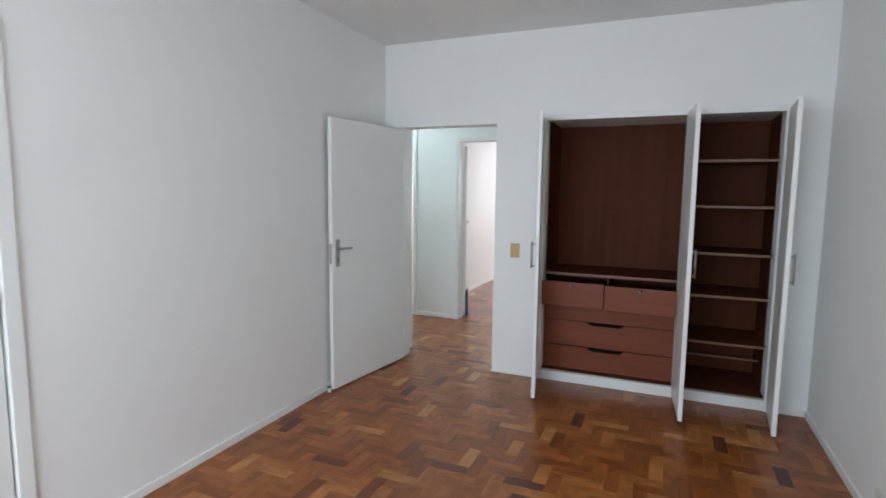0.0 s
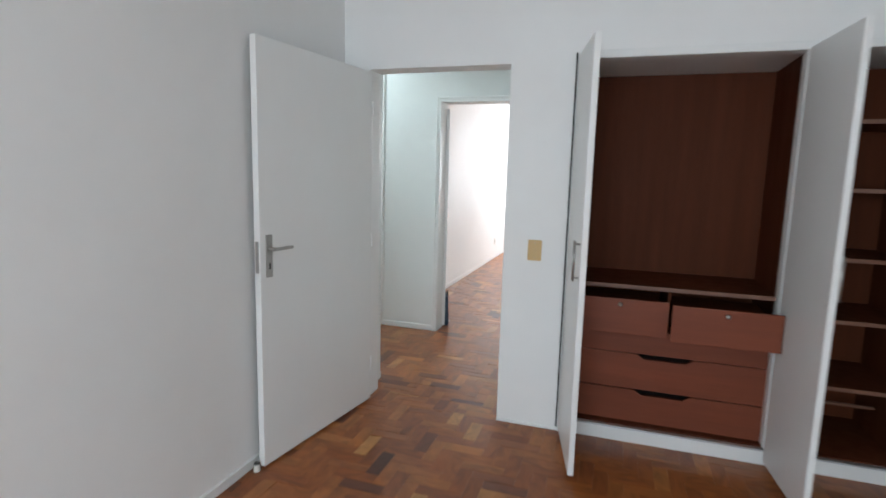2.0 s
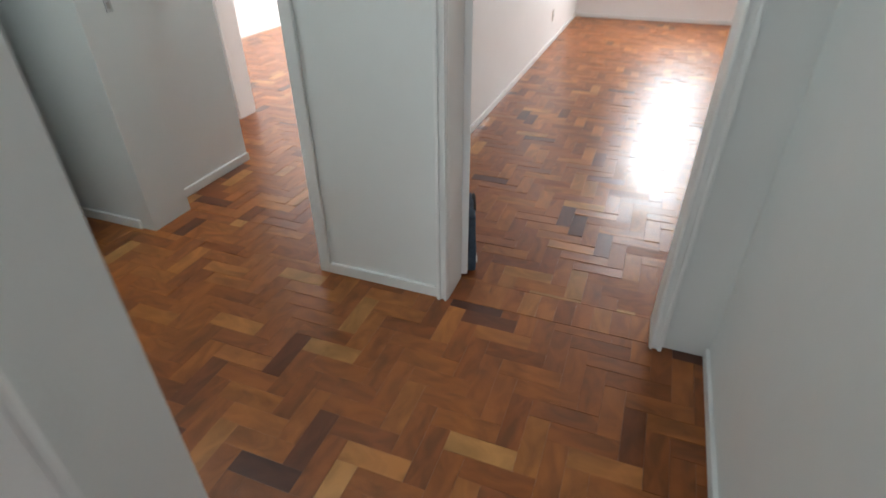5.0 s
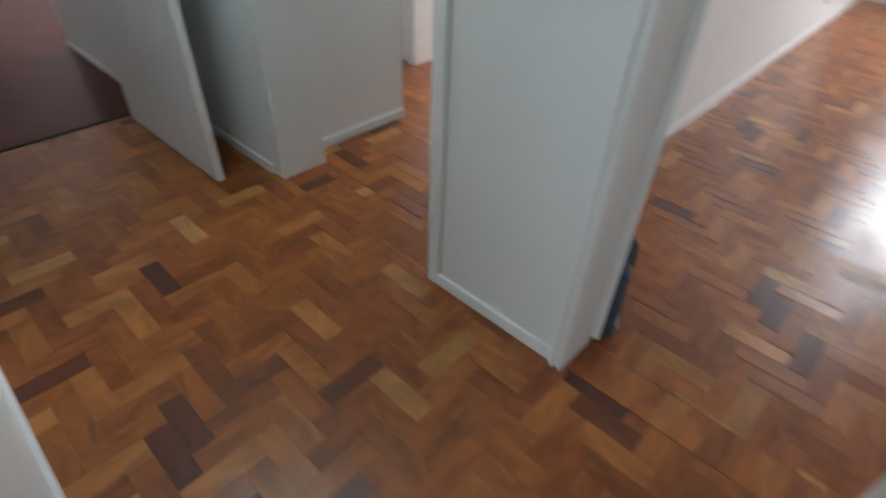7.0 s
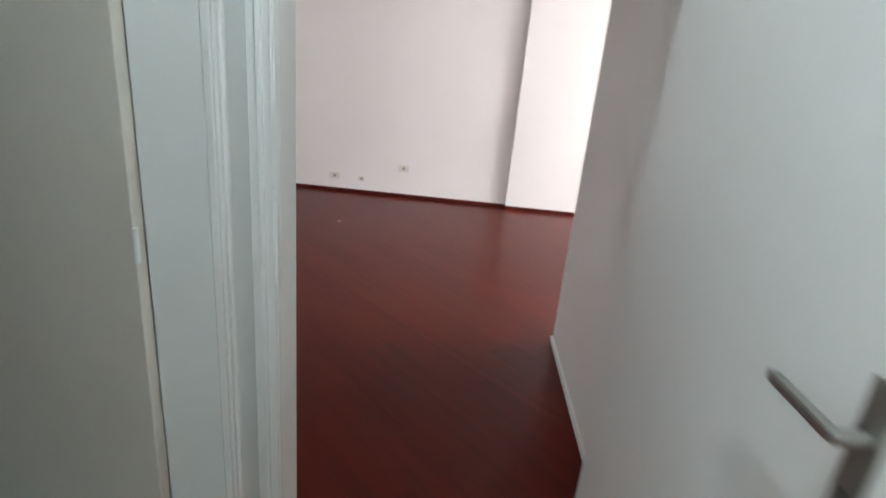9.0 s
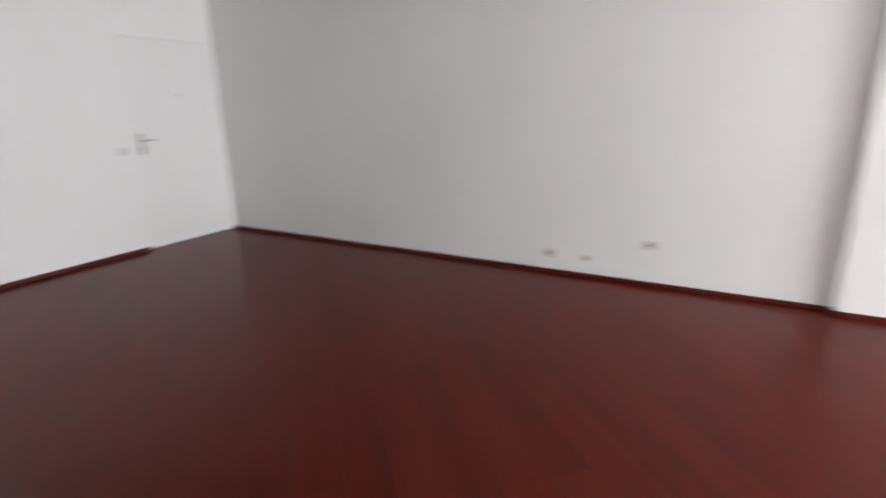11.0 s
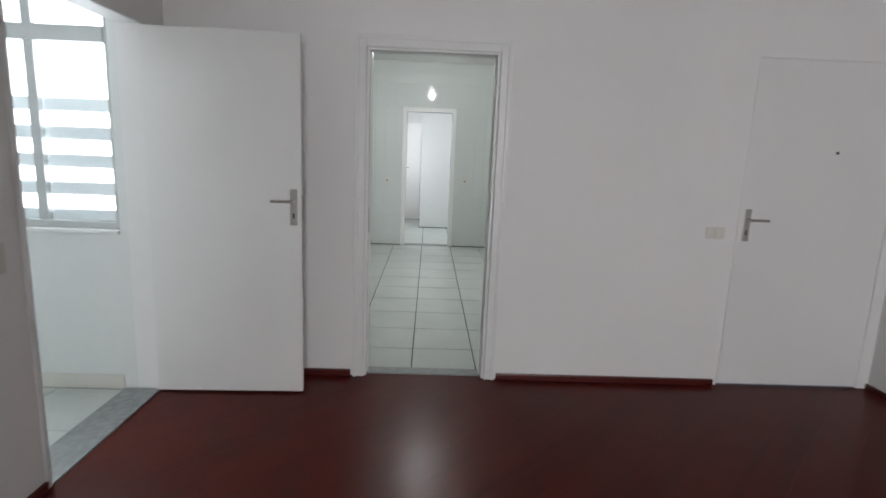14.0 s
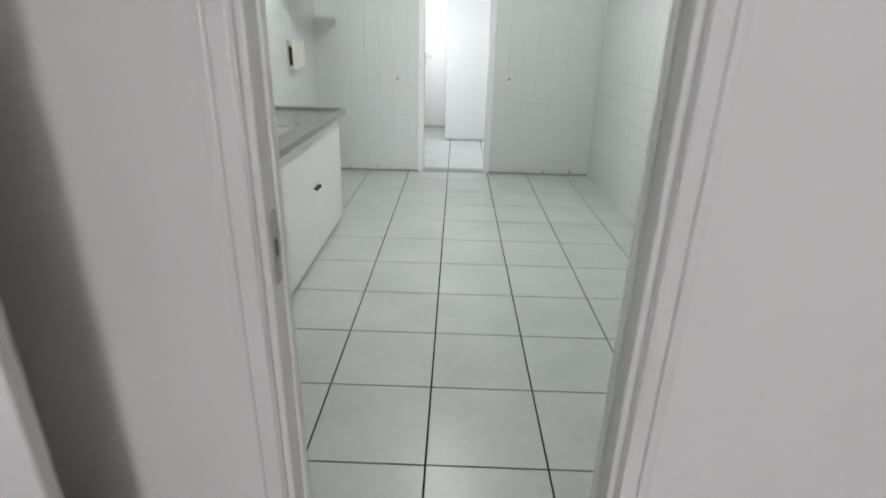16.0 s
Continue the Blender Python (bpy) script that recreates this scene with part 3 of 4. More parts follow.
wall_plate("wall_socket", "white plastic socket low on the living room wall", -9.64, 3.78, 0.17, 90, M_platew, 0.075, 0.06, "socket")
wall_plate("wall_socket", "white plastic socket on the living room wall", -9.64, 4.264, 0.335, 90, M_platew, 0.118, 0.075, "socket")
wall_plate("wall_socket", "white plastic socket on the kitchen tiles", -5.965, -5.494, 1.01, 180, M_platew, 0.07, 0.11, "socket")
wall_plate("wall_socket", "white plastic socket on the kitchen tiles", -7.166, -5.494, 1.03, 180, M_platew, 0.07, 0.11, "socket")
wall_plate("wall_socket", "white plastic socket low on the far bedroom wall", -2.80, 10.35, 0.30, 90, M_platew, 0.07, 0.11, "socket")


def strike(z):
    s = thing("strike_plate", "small grey metal strike plate in the door frame", "strike plate", pose(-3.87, 5.835, z))
    bm = bmesh.new()
    box(bm, -0.002, 0.003, -0.016, 0.016, -0.026, 0.026, 0.001)
    p = part("plate", bm, M_slat, s)
    bm = bmesh.new()
    box(bm, 0.0025, 0.0038, -0.008, 0.008, -0.013, 0.013, 0.0005)
    part("slot", bm, M_chrome, p)


js = thing("strike_plate", "satin metal strike plate in the kitchen door jamb", "strike plate", pose(-6.2405, -0.535, 1.03))
bm = bmesh.new()
box(bm, -0.0025, 0.001, -0.014, 0.014, -0.08, 0.08, 0.0008)
jp = part("plate", bm, M_chrome, js)
bm = bmesh.new()
box(bm, -0.0032, -0.002, -0.007, 0.007, -0.02, 0.02, 0.0004)
part("slot", bm, M_dark, jp)
strike(1.155)
strike(1.025)

stop = thing("door_stop", "small white rubber door stop on the parquet", "door stop", pose(-2.355, 3.13, 0))
bm = bmesh.new()
bmesh.ops.create_cone(bm, cap_ends=True, segments=16, radius1=0.018, radius2=0.014, depth=0.035, matrix=Matrix.Translation((0, 0, 0.0175)))
part("stop_body", bm, M_platew, stop, smooth=False)
bm = bmesh.new()
bmesh.ops.create_cone(bm, cap_ends=True, segments=16, radius1=0.0155, radius2=0.013, depth=0.008, matrix=Matrix.Translation((0, 0, 0.039)))
part("rubber_cap", bm, M_dark, stop)


def fabric_bag():
    b = thing("fabric_bag", "dark blue grey fabric bag leaning on the open door", "bag", pose(-2.306, 5.995, 0, 0, 0, 112))
    bm = bmesh.new()
    box(bm, -0.09, 0.13, -0.020, 0.018, 0.0, 0.285, 0.012)
    bmesh.ops.subdivide_edges(bm, edges=bm.edges, cuts=2, use_grid_fill=True)
    for v in bm.verts:
        v.co.y += 0.005 * noise.noise(v.co * 14) + 0.006 * (v.co.z / 0.285) ** 2
        v.co.x += 0.010 * noise.noise(v.co * 9 + Vector((5, 0, 0)))
    body = part("bag_body", bm, M_blue, b, smooth=True)
    bm = bmesh.new()
    box(bm, -0.07, 0.10, -0.027, -0.022, 0.035, 0.043, 0.001)
    part("zip", bm, M_platew, body, "pale zip")
    bm = bmesh.new()
    for i in range(10):
        a0, a1 = math.pi * i / 10, math.pi * (i + 1) / 10
        rod(bm, (0.02 + 0.05 * math.cos(a0), -0.012, 0.275 + 0.045 * math.sin(a0)), (0.02 + 0.05 * math.cos(a1), -0.012, 0.275 + 0.045 * math.sin(a1)), 0.006, 8)
    part("strap", bm, M_dark, body, "black strap")


fabric_bag()


def bulb(x, y, drop=0.0):
    b = thing("ceiling_bulb", "bare lit bulb in a white ceiling holder", "light bulb", pose(x, y, 2.79), "ceiling bulbs")
    bm = bmesh.new()
    bmesh.ops.create_cone(bm, cap_ends=True, segments=24, radius1=0.032, radius2=0.048, depth=0.055 + drop, matrix=Matrix.Translation((0, 0, -0.0275 - drop / 2)))
    part("holder", bm, M_platew, b)
    bm = bmesh.new()
    bmesh.ops.create_uvsphere(bm, u_segments=20, v_segments=14, radius=0.036, matrix=Matrix.Translation((0, 0, -0.125 - drop)))
    bmesh.ops.create_cone(bm, cap_ends=False, segments=20, radius1=0.030, radius2=0.018, depth=0.06, matrix=Matrix.Translation((0, 0, -0.085 - drop)))
    part("bulb_glass", bm, M_bulb, b, "glowing glass bulb", True)


bulb(-6.61, -3.25, 0.07)
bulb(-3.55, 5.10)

# ---- windows ----


def window(name, axis, plane, a, b, z0, z1, mulls, bars, pane_mat, label, depth=0.06):
    """Aluminium window in a wall across y. mulls: upright positions, bars: heights of cross bars."""
    w = tagged(new(name), label, "window", kind="structure")
    y0, y1 = plane - depth / 2, plane + depth / 2
    bm = bmesh.new()
    for bx in ((a, a + 0.04, y0, y1, z0, z1), (b - 0.04, b, y0, y1, z0, z1), (a + 0.04, b - 0.04, y0, y1, z0, z0 + 0.04), (a + 0.04, b - 0.04, y0, y1, z1 - 0.04, z1)):
        box(bm, *bx, 0.003)
    part("window_frame", bm, M_alu, w)
    for x in mulls:
        bm = bmesh.new()
        box(bm, x - 0.028, x + 0.028, y0 + 0.008, y1 - 0.008, z0 + 0.04, z1 - 0.04, 0.003)
        part("mullion", bm, M_alu, w)
    for z, t in bars:
        bm = bmesh.new()
        box(bm, a + 0.04, b - 0.04, y0 - 0.01, y1 + 0.01, z - t / 2, z + t / 2, 0.004)
        part("cross_bar", bm, M_alu, w)
    xs = [a + 0.04] + [v for m in mulls for v in (m - 0.028, m + 0.028)] + [b - 0.04]
    zs = [z0 + 0.04] + [v for z, t in bars for v in (z - t / 2, z + t / 2)] + [z1 - 0.04]
    for i in range(0, len(xs), 2):
        for k in range(0, len(zs), 2):
            bm = bmesh.new()
            box(bm, xs[i], xs[i + 1], plane - 0.003, plane + 0.003, zs[k], zs[k + 1])
            o = part("pane", bm, pane_mat, w)
            o.visible_shadow = False
    return w


window("window_tiled_room", "y", -0.285, -4.87, -3.60, 0.96, 2.45, (-4.42,), ((2.02, 0.085),), M_frost, "aluminium sliding window with frosted panes")
structure("sill_tiled_room", [(-4.87, -3.60, -0.255, -0.195, 0.94, 0.96)], M_trim, "white painted window sill", "window sill", bevel=0.004)
window("window_far_bedroom", "y", 12.17, -2.70, -0.95, 1.02, 2.40, (-1.82,), (), M_glass, "aluminium sliding window with clear panes")
structure("sill_far_bedroom", [(-2.74, -0.91, 12.07, 12.13, 0.99, 1.02)], M_trim, "white painted window sill", "window sill", bevel=0.004)

blind = thing("roller_shutter", "grey beige roller shutter lowered over half the window", "roller shutter", pose(-2.16, 12.135, 0))
for i in range(26):
    bm = bmesh.new()
    box(bm, -0.50, 0.54, -0.006, 0.006, 1.065 + 0.05 * i, 1.1135 + 0.05 * i, 0.002)
    part("slat", bm, M_blind, blind)
lou = thing("louvre_screen", "pale grey horizontal louvres outside the frosted window", "louvre")
for i in range(5):
    bm = bmesh.new()
    box(bm, -4.845, -3.615, -0.345, -0.327, 0.985 + 0.157 * i, 1.060 + 0.157 * i, 0.004)
    part("slat", bm, M_louvre, lou)
for x in (-4.858, -3.608):
    bm = bmesh.new()
    box(bm, x - 0.007, x + 0.007, -0.349, -0.323, 0.962, 1.72, 0.002)
    part("side_rail", bm, M_alu, lou)

nb = thing("neighbour_building", "beige rendered apartment building across the courtyard", "building", pose(-6.2, 19.0, -3.1))
bm = bmesh.new()
box(bm, -6.0, 6.9, 0, 6.0, 0, 15.0)
part("wall", bm, M_facade, nb)
bm = bmesh.new()
box(bm, -6.1, 7.0, -0.15, 6.1, 15.0, 15.3)
part("roof", bm, M_slat, nb)
for k in range(5):
    for x in (-4.4, -1.2, 2.0, 5.0):
        bm = bmesh.new()
        box(bm, x - 0.65, x + 0.65, -0.06, -0.01, 1.0 + 2.9 * k, 2.3 + 2.9 * k, 0.01)
        wdw = part("window", bm, M_alu, nb)
        bm = bmesh.new()
        box(bm, x - 0.57, x + 0.57, -0.075, -0.062, 1.08 + 2.9 * k, 2.22 + 2.9 * k)
        part("pane", bm, M_dark, wdw)

# ---- kitchen ----


def cabinet(y0, y1):
    c = thing("base_cabinet", "white kitchen base cabinet with two doors, black knobs", "cabinet", pose(0, 0, 0), "kitchen base cabinets")
    bm = bmesh.new()
    box(bm, -5.665, -5.105, y0 + 0.002, y1 - 0.002, 0.02, 0.855, 0.002)
    part("body", bm, M_door, c)
    ym = (y0 + y1) / 2
    for a, b, ky in ((y0 + 0.004, ym - 0.0015, ym - 0.035), (ym + 0.0015, y1 - 0.004, ym + 0.035)):
        bm = bmesh.new()
        box(bm, -5.684, -5.666, a, b, 0.03, 0.85, 0.002)
        d = part("door", bm, M_door, c)
        bm = bmesh.new()
        rod(bm, (-5.684, ky, 0.49), (-5.700, ky, 0.49), 0.007)
        bmesh.ops.create_uvsphere(bm, u_segments=12, v_segments=8, radius=0.014, matrix=Matrix.Translation((-5.706, ky, 0.49)))
        part("knob", bm, M_dark, d, "black round knob", True)


cabinet(-3.75, -2.10)
cabinet(-2.10, -1.20)
top = thing("granite_worktop", "grey granite kitchen worktop with a raised rim", "worktop")
bm = bmesh.new()
box(bm, -5.735, -5.105, -3.78, -1.20, 0.856, 0.886, 0.004)
slab = part("slab", bm, M_granite, top)
for b in ((-5.738, -5.70, -3.785, -1.20, 0.862, 0.902), (-5.70, -5.105, -3.785, -3.745, 0.866, 0.902), (-5.14, -5.105, -3.745, -1.20, 0.886, 0.93)):
    bm = bmesh.new()
    box(bm, *b, 0.005)
    part("rim", bm, M_granite, slab)
sink = thing("kitchen_sink", "stainless steel sink set in the granite worktop", "sink")
bm = bmesh.new()
for b in ((-5.60, -5.22, -2.95, -2.92, 0.887, 0.894), (-5.60, -5.22, -2.45, -2.42, 0.887, 0.894), (-5.60, -5.57, -2.92, -2.45, 0.887, 0.894), (-5.25, -5.22, -2.92, -2.45, 0.887, 0.894)):
    box(bm, *b, 0.002)
part("rim", bm, M_steel, sink)
bm = bmesh.new()
box(bm, -5.57, -5.25, -2.92, -2.45, 0.8865, 0.889)
part("basin", bm, M_steel, sink)


def hood():
    h = thing("range_hood", "white slim kitchen range hood on the tiled wall", "range hood")
    bm = bmesh.new()
    pts = [(-5.105, 1.80), (-5.60, 1.775), (-5.60, 1.815), (-5.40, 1.90), (-5.105, 1.92)]
    ends = []
    for y in (-4.90, -4.30):
        ends.append([bm.verts.new((x, y, z)) for x, z in pts])
    for i in range(5):
        j = (i + 1) % 5
        bm.faces.new((ends[0][i], ends[0][j], ends[1][j], ends[1][i]))
    bm.faces.new(ends[0])
    bm.faces.new(list(reversed(ends[1])))
    bmesh.ops.bevel(bm, geom=bm.edges[:], offset=0.004, segments=2, affect="EDGES")
    body = part("body", bm, M_door, h)
    bm = bmesh.new()
    box(bm, -5.66, -5.60, -4.92, -4.28, 1.775, 1.84, 0.012)
    part("front_lip", bm, M_platew, body)
    bm = bmesh.new()
    box(bm, -5.58, -5.15, -4.86, -4.34, 1.772, 1.779, 0.002, None)
    part("filter", bm, M_alu, body, "grey metal grease filter")


hood()


def dispenser():
    d = thing("paper_holder", "white rounded plastic holder on the kitchen tiles", "holder")
    bm = bmesh.new()
    box(bm, -5.175, -5.105, -4.78, -4.44, 1.12, 1.385, 0.02)
    b = part("shell", bm, M_platew, d)
    bm = bmesh.new()
    box(bm, -5.1545, -5.1245, -4.441, -4.436, 1.17, 1.33, 0.002)
    part("slot", bm, M_dark, b)


dispenser()

# ---- floors and tiles ----
structure("floor_living", [(-9.64, -5.04, -0.53, 5.60, -0.1, -0.010), (-9.57, -6.45, 5.60, 12.10, -0.1, -0.010)], M_sub, "dark red laminate floor laid diagonally", "floor")
fl_liv = scene.objects["floor_living"]
structure("floor_bedroom", [(-2.55, 1.06, -1.85, 4.25, -0.1, -0.010)], M_sub, "worn orange brown herringbone parquet floor", "floor")
structure("floor_hall", [(-5.04, -0.97, 4.25, 5.70, -0.1, -0.010)], M_sub, "worn orange brown herringbone parquet floor", "floor")
structure("floor_far_bedroom", [(-2.80, 0.75, 5.70, 12.25, -0.1, -0.010)], M_sub, "glossy orange brown herringbone parquet floor", "floor")
structure("floor_third_bedroom", [(-6.33, -2.80, 5.70, 12.25, -0.1, -0.010)], M_sub, "orange brown herringbone parquet floor", "floor")
structure("floor_kitchen", [(-8.35, -5.10, -8.90, -0.53, -0.1, -0.010)], M_grout, "pale grey green ceramic tile floor with dark joints", "floor")
structure("floor_tiled_room", [(-4.92, -3.05, -0.69, 2.35, -0.1, -0.010)], M_grout, "pale ceramic tile floor", "floor")
structure("floor_bathroom", [(-4.92, -2.85, 2.35, 4.25, -0.1, 0.0)], M_tile, "pale ceramic bathroom floor", "floor")
structure("sill_tiled_room_door", [(-5.05, -4.84, -0.205, 0.715, -0.01, 0.010)], M_stone, "grey stone door threshold", "threshold", bevel=0.003)
structure("sill_kitchen_door", [(-6.999, -6.241, -0.63, -0.532, -0.01, 0.008)], M_stone, "grey stone door threshold", "threshold", bevel=0.003)
structure("sill_laundry_door", [(-6.938, -6.252, -5.65, -5.49, -0.01, 0.008)], M_stone, "grey stone door threshold", "threshold", bevel=0.003)
structure("sill_bathroom_door", [(-4.68, -3.852, 4.26, 4.44, -0.01, 0.008)], M_stone, "grey stone door threshold", "threshold", bevel=0.003)
structure("sill_living_door", [(-5.055, -5.03, 4.525, 5.465, -0.01, 0.006)], M_dark, "dark wooden door threshold", "threshold", bevel=0.002)


def slab_data(u0, u1, v0, v1, top=0.0, low=-0.0095, ch=0.0003, swap=False, tilt=(0, 0)):
    """Vertices, faces and uv of a low block with chamfered top edges; uv runs along the grain."""
    cu, cv = (u0 + u1) / 2, (v0 + v1) / 2
    vs = []
    for z, i in ((low, 0), (top - ch, 0), (top, ch)):
        for u, v in ((u0 + i, v0 + i), (u1 - i, v0 + i), (u1 - i, v1 - i), (u0 + i, v1 - i)):
            vs.append((u, v, z + (tilt[0] * (u - cu) + tilt[1] * (v - cv) if z > low else 0)))
    fs = [(8, 9, 10, 11)]
    for r in (0, 4):
        for k in range(4):
            j = (k + 1) % 4
            fs.append((r + k, r + j, r + 4 + j, r + 4 + k))
    uv = [((v - v0, u - u0) if swap else (u - u0, v - v0)) for u, v, z in vs]
    return vs, fs, uv


def data_mesh(name, vs, fs, uv, mat):
    me = bpy.data.meshes.new(name)
    me.from_pydata(vs, [], fs)
    lay = me.uv_layers.new(name="UVMap")
    idx = np.empty(len(me.loops), dtype=np.int32)
    me.loops.foreach_get("vertex_index", idx)
    lay.data.foreach_set("uv", np.array(uv, dtype=np.float32)[idx].ravel())
    me.materials.append(mat)
    return me


BW = 0.0713
GAP = 0.00015
rng = random.Random(7)
full = data_mesh("block", *slab_data(-1.5 * BW + GAP, 1.5 * BW - GAP, -BW / 2 + GAP, BW / 2 - GAP), M_block)


def herringbone(floor, areas, focus):
    """Straight-laid herringbone of 21 x 7 cm blocks over rectangles (x0, x1, y0, y1)."""
    whole, cut = [], []
    x00, y00 = -2.994, 5.083
    for ax0, ax1, ay0, ay1 in areas:
        k0, k1 = int((ay0 - y00) / BW) - 5, int((ay1 - y00) / BW) + 5
        for k in range(k0, k1):
            for m in range(-40, 40):
                for up in (False, True):
                    # an up block stands beside each lying one
                    i, j = (-k - 1 - 6 * m, k - 2) if up else (-k - 6 * m, k)
                    u0, v0 = x00 + i * BW, y00 + j * BW
                    u1, v1 = (u0 + BW, v0 + 3 * BW) if up else (u0 + 3 * BW, v0 + BW)
                    c0, c1, d0, d1 = max(u0, ax0), min(u1, ax1), max(v0, ay0), min(v1, ay1)
                    if c1 - c0 < 0.004 or d1 - d0 < 0.004:
                        continue
                    if c1 - c0 > u1 - u0 - 0.001 and d1 - d0 > v1 - v0 - 0.001:
                        whole.append((u0, u1, v0, v1, up))
                    else:
                        cut.append((c0, c1, d0, d1, up))
    whole.sort(key=lambda b: (b[0] + BW - focus[0]) ** 2 + (b[2] + BW - focus[1]) ** 2)
    for u0, u1, v0, v1, up in whole[:300]:
        o = new("block", full)
        o.parent = floor
        o.matrix_basis = pose((u0 + u1) / 2, (v0 + v1) / 2, rng.uniform(-0.0002, 0.0002), rng.gauss(0, 0.95), rng.gauss(0, 0.33), (90 if up else 0) + rng.choice((0, 180)))
    vs, fs, uv = [], [], []
    for u0, u1, v0, v1, up in whole[300:] + cut:
        a, f, w = slab_data(u0 + GAP, u1 - GAP, v0 + GAP, v1 - GAP, swap=up, tilt=((rng.gauss(0, 0.016), rng.gauss(0, 0.006)) if up else (rng.gauss(0, 0.006), rng.gauss(0, 0.016))))
        n = len(vs)
        vs += a
        uv += w
        fs += [tuple(n + q for q in t) for t in f]
    if vs:
        o = new("parquet_rest", data_mesh("parquet_rest", vs, fs, uv, M_block_far))
        o.parent = floor
        tagged(o, kind="stuff")


def threshold_row(floor, x0, x1, y0, y1):
    """One row of short blocks laid side by side across a doorway."""
    n = round((x1 - x0) / BW)
    w = (x1 - x0) / n
    for i in range(n):
        o = new("threshold_block", data_mesh("threshold_block", *slab_data(x0 + i * w + GAP, x0 + (i + 1) * w - GAP, y0, y1, swap=True, tilt=(rng.gauss(0, 0.012), rng.gauss(0, 0.006))), M_block))
        o.parent = floor


herringbone(scene.objects["floor_bedroom"], [(-2.40, 0.91, -1.70, 4.10), (-2.235, -1.37, 4.10, 4.25)], (-1.3, 2.7))
herringbone(scene.objects["floor_hall"], [(-4.92, -1.31, 4.44, 5.70), (-2.30, -1.31, 4.25, 4.44), (-5.03, -4.92, 4.52, 5.47)], (-2.7, 5.1))
herringbone(scene.objects["floor_far_bedroom"], [(-2.80, 0.60, 5.85, 12.10)], (-1.7, 6.2))
threshold_row(scene.objects["floor_far_bedroom"], -2.30, -1.51, 5.703, 5.849)
herringbone(scene.objects["floor_third_bedroom"], [(-3.87, -2.905, 5.70, 5.93), (-4.00, -2.905, 5.93, 6.58), (-4.92, -2.905, 6.58, 7.20), (-4.52, -3.55, 7.20, 7.35),
            (-6.33, -2.905, 7.35, 12.10)], (-3.4, 6.2))


def clip(poly, axis, value, keep_above):
    out = []
    for i, a in enumerate(poly):
        b = poly[(i + 1) % len(poly)]
        da, db = (a[axis] - value) * (1 if keep_above else -1), (b[axis] - value) * (1 if keep_above else -1)
        if da >= 0:
            out.append(a)
        if da * db < 0:
            t = da / (da - db)
            out.append((a[0] + t * (b[0] - a[0]), a[1] + t * (b[1] - a[1])))
    return out


def boards(floor, areas, width, length):
    """Diagonal floorboards clipped to the room's rectangles."""
    s = math.sqrt(0.5)
    for ax0, ax1, ay0, ay1 in areas:
        for r in range(-70, 70):
            shift = (r * 0.43) % 1.0 * length
            for q in range(-13, 13):
                u0, v0 = q * length + shift, r * width + 0.06
                g = 0.00015
                quad = [(u0 + g, v0 + g), (u0 + length - g, v0 + g), (u0 + length - g, v0 + width - g), (u0 + g, v0 + width - g)]
                p = [(s * (u - v) - 5.3, s * (u + v) + 1.1) for u, v in quad]
                for axis, val, above in ((0, ax0, True), (0, ax1, False), (1, ay0, True), (1, ay1, False)):
                    p = clip(p, axis, val, above) if p else p
                if len(p) < 3:
                    continue
                n = len(p)
                area = abs(sum(p[i][0] * p[(i + 1) % n][1] - p[(i + 1) % n][0] * p[i][1] for i in range(n))) / 2
                if area < 2e-4:
                    continue
                tx, ty = rng.gauss(0, 0.00004), rng.gauss(0, 0.00004)
                cx, cy = sum(a for a, b in p) / n, sum(b for a, b in p) / n
                vs = [(x, y, -0.0095) for x, y in p] + [(x, y, tx * (x - cx) + ty * (y - cy)) for x, y in p]
                fs = [tuple(range(n, 2 * n))] + [(i, (i + 1) % n, n + (i + 1) % n, n + i) for i in range(n)]
                uv = [(s * (x + y), s * (y - x)) for x, y, z in vs]
                o = new("floorboard", data_mesh("floorboard", vs, fs, uv, M_red))
                o.parent = floor


boards(fl_liv, [(-9.64, -5.045, -0.50, 5.60), (-9.57, -6.45, 5.60, 12.10), (-7.0, -6.24, -0.53, -0.50), (-5.055, -5.045, 4.53, 5.46)], 0.195, 1.29)


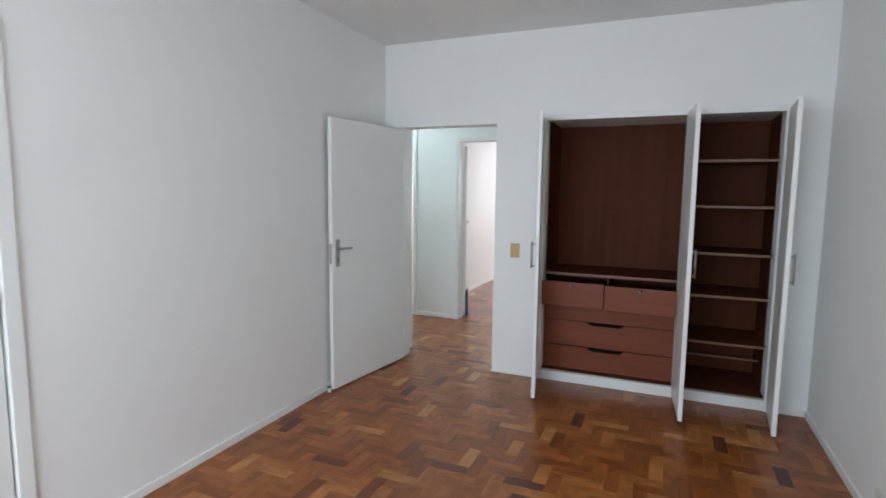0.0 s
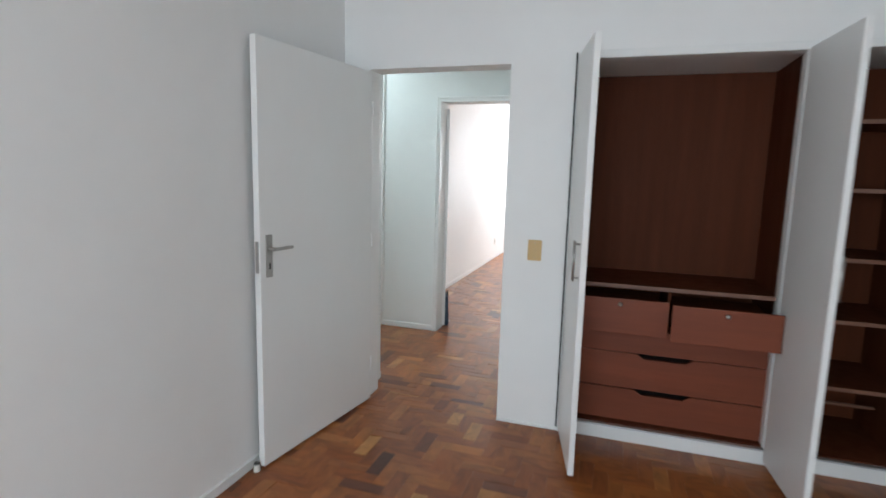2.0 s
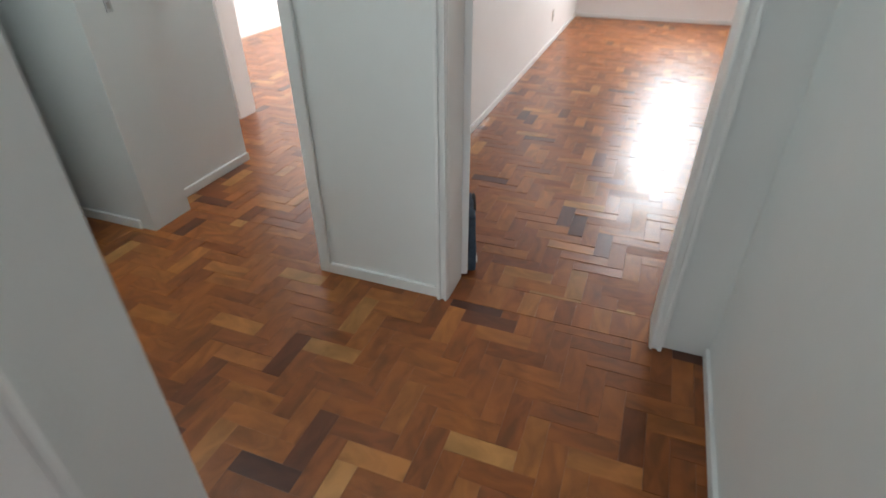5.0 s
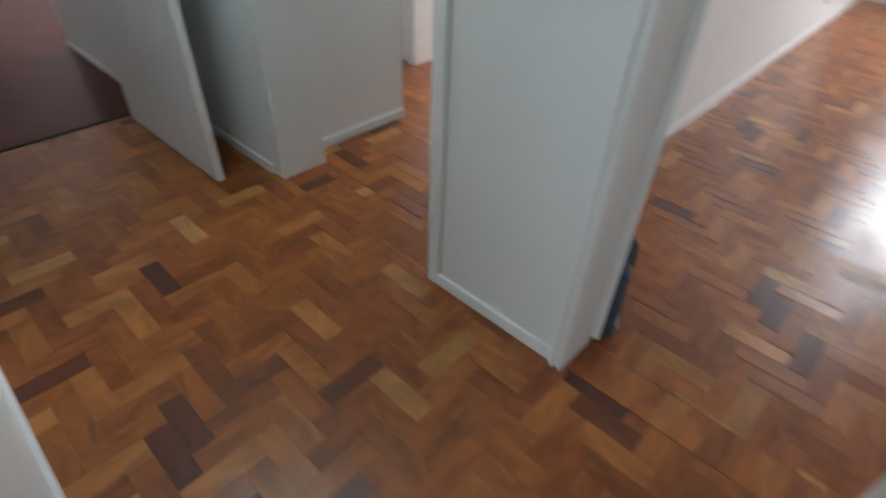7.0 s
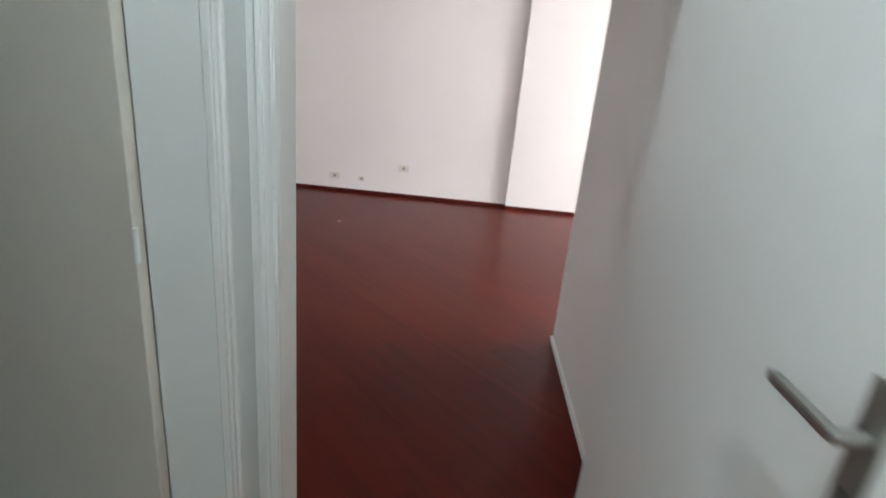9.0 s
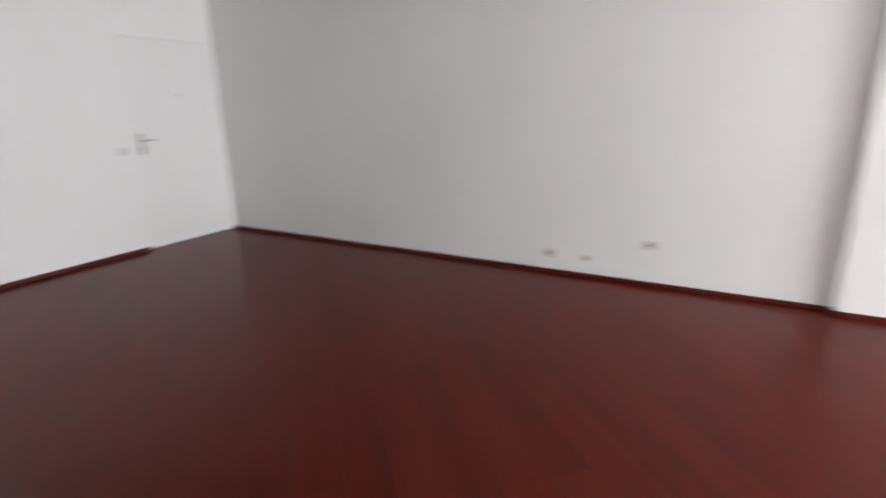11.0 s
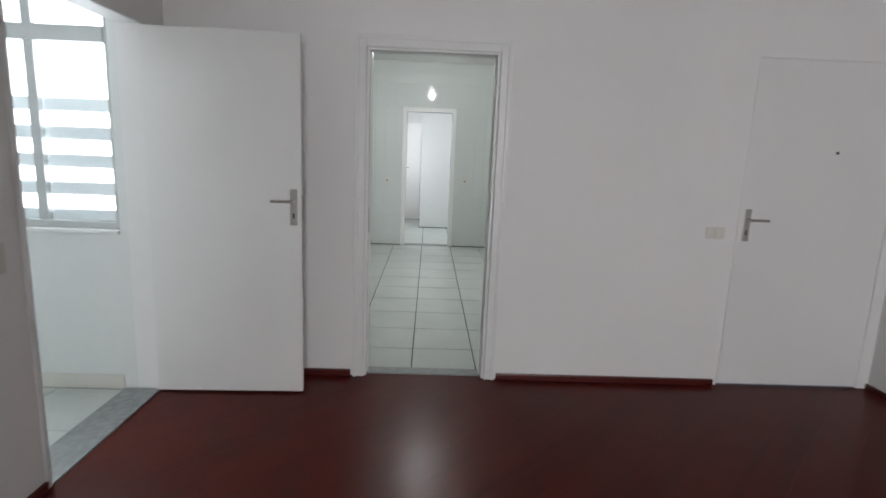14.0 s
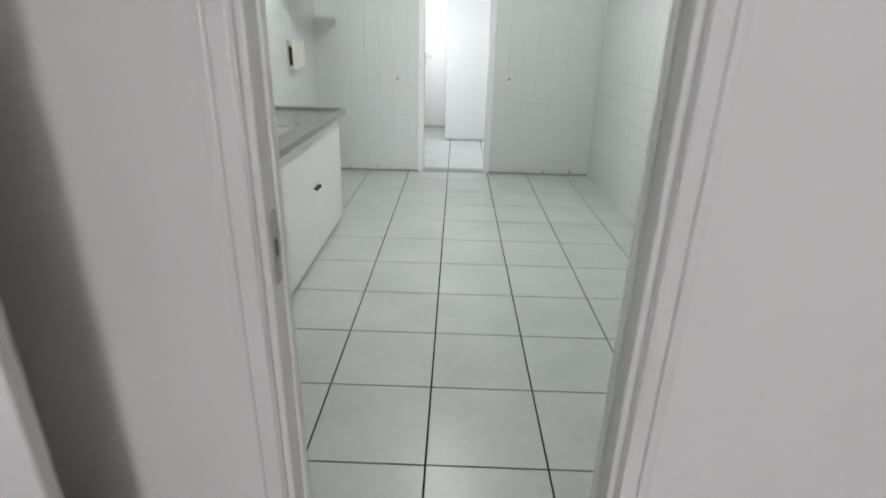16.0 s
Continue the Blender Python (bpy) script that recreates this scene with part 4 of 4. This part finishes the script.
def tiles(owner, areas, x00, y00, sx, sy, joint, mat, place, name="tile", limit=300, lean=0.0012):
    """Square tiles on a grid over rectangles; place maps (u, v, height) to the world."""
    n, vs, fs, uv = 0, [], [], []
    for a0, a1, b0, b1 in areas:
        for i in range(math.floor((a0 - x00) / sx), math.ceil((a1 - x00) / sx)):
            for j in range(math.floor((b0 - y00) / sy), math.ceil((b1 - y00) / sy)):
                u0, u1 = max(a0, x00 + i * sx), min(a1, x00 + (i + 1) * sx)
                v0, v1 = max(b0, y00 + j * sy), min(b1, y00 + (j + 1) * sy)
                if u1 - u0 < 0.01 or v1 - v0 < 0.01:
                    continue
                a, f, w = slab_data(u0 + joint / 2, u1 - joint / 2, v0 + joint / 2, v1 - joint / 2, ch=0.001, low=-0.006,
                                    tilt=(rng.gauss(0, lean), rng.gauss(0, lean)))
                a = [place(*q) for q in a]
                if n < limit:
                    o = new(name, data_mesh(name, a, f, w, mat))
                    o.parent = owner
                else:
                    m = len(vs)
                    vs += a
                    uv += w
                    fs += [tuple(m + q for q in t) for t in f]
                n += 1
    if vs:
        o = new("tile_rest", data_mesh("tile_rest", vs, fs, uv, mat))
        o.parent = owner
        tagged(o, kind="stuff")


flat = lambda u, v, h: (u, v, h)
tiles(scene.objects["floor_kitchen"], [(-8.12, -5.10, -5.50, -0.63), (-6.94, -6.25, -5.62, -5.50), (-8.20, -5.85, -7.52, -5.65), (-6.45, -5.85, -8.75, -7.52)],
      -6.535, -1.930, 0.447, 0.460, 0.0075, M_tile, flat)
tiles(scene.objects["floor_tiled_room"], [(-4.84, -3.20, -0.205, 2.20)], -4.45, -0.13, 0.41, 0.41, 0.005, M_tile, flat)
south = lambda u, v, h: (u, -5.494 + h, v)
tiles(scene.objects["wall_kitchen_south"], [(-8.12, -7.00, 0.0, 2.12), (-6.19, -5.10, 0.0, 2.12), (-8.12, -5.10, 2.12, H)], -7.0, 0.012, 0.1535, 0.1535, 0.0006, M_wtile, south, lean=0.0005)
west = lambda u, v, h: (-8.114 + h, u, v)
tiles(scene.objects["wall_kitchen_west"], [(-5.50, -0.61, 0.0, H)], -5.5, 0.012, 0.1535, 0.1535, 0.0006, M_wtile, west, lean=0.0005)
east = lambda u, v, h: (-5.106 - h, u, v)
tiles(scene.objects["wall_kitchen_east"], [(-5.50, -0.61, 0.0, H)], -5.5, 0.012, 0.1535, 0.1535, 0.0006, M_wtile, east, lean=0.0005)
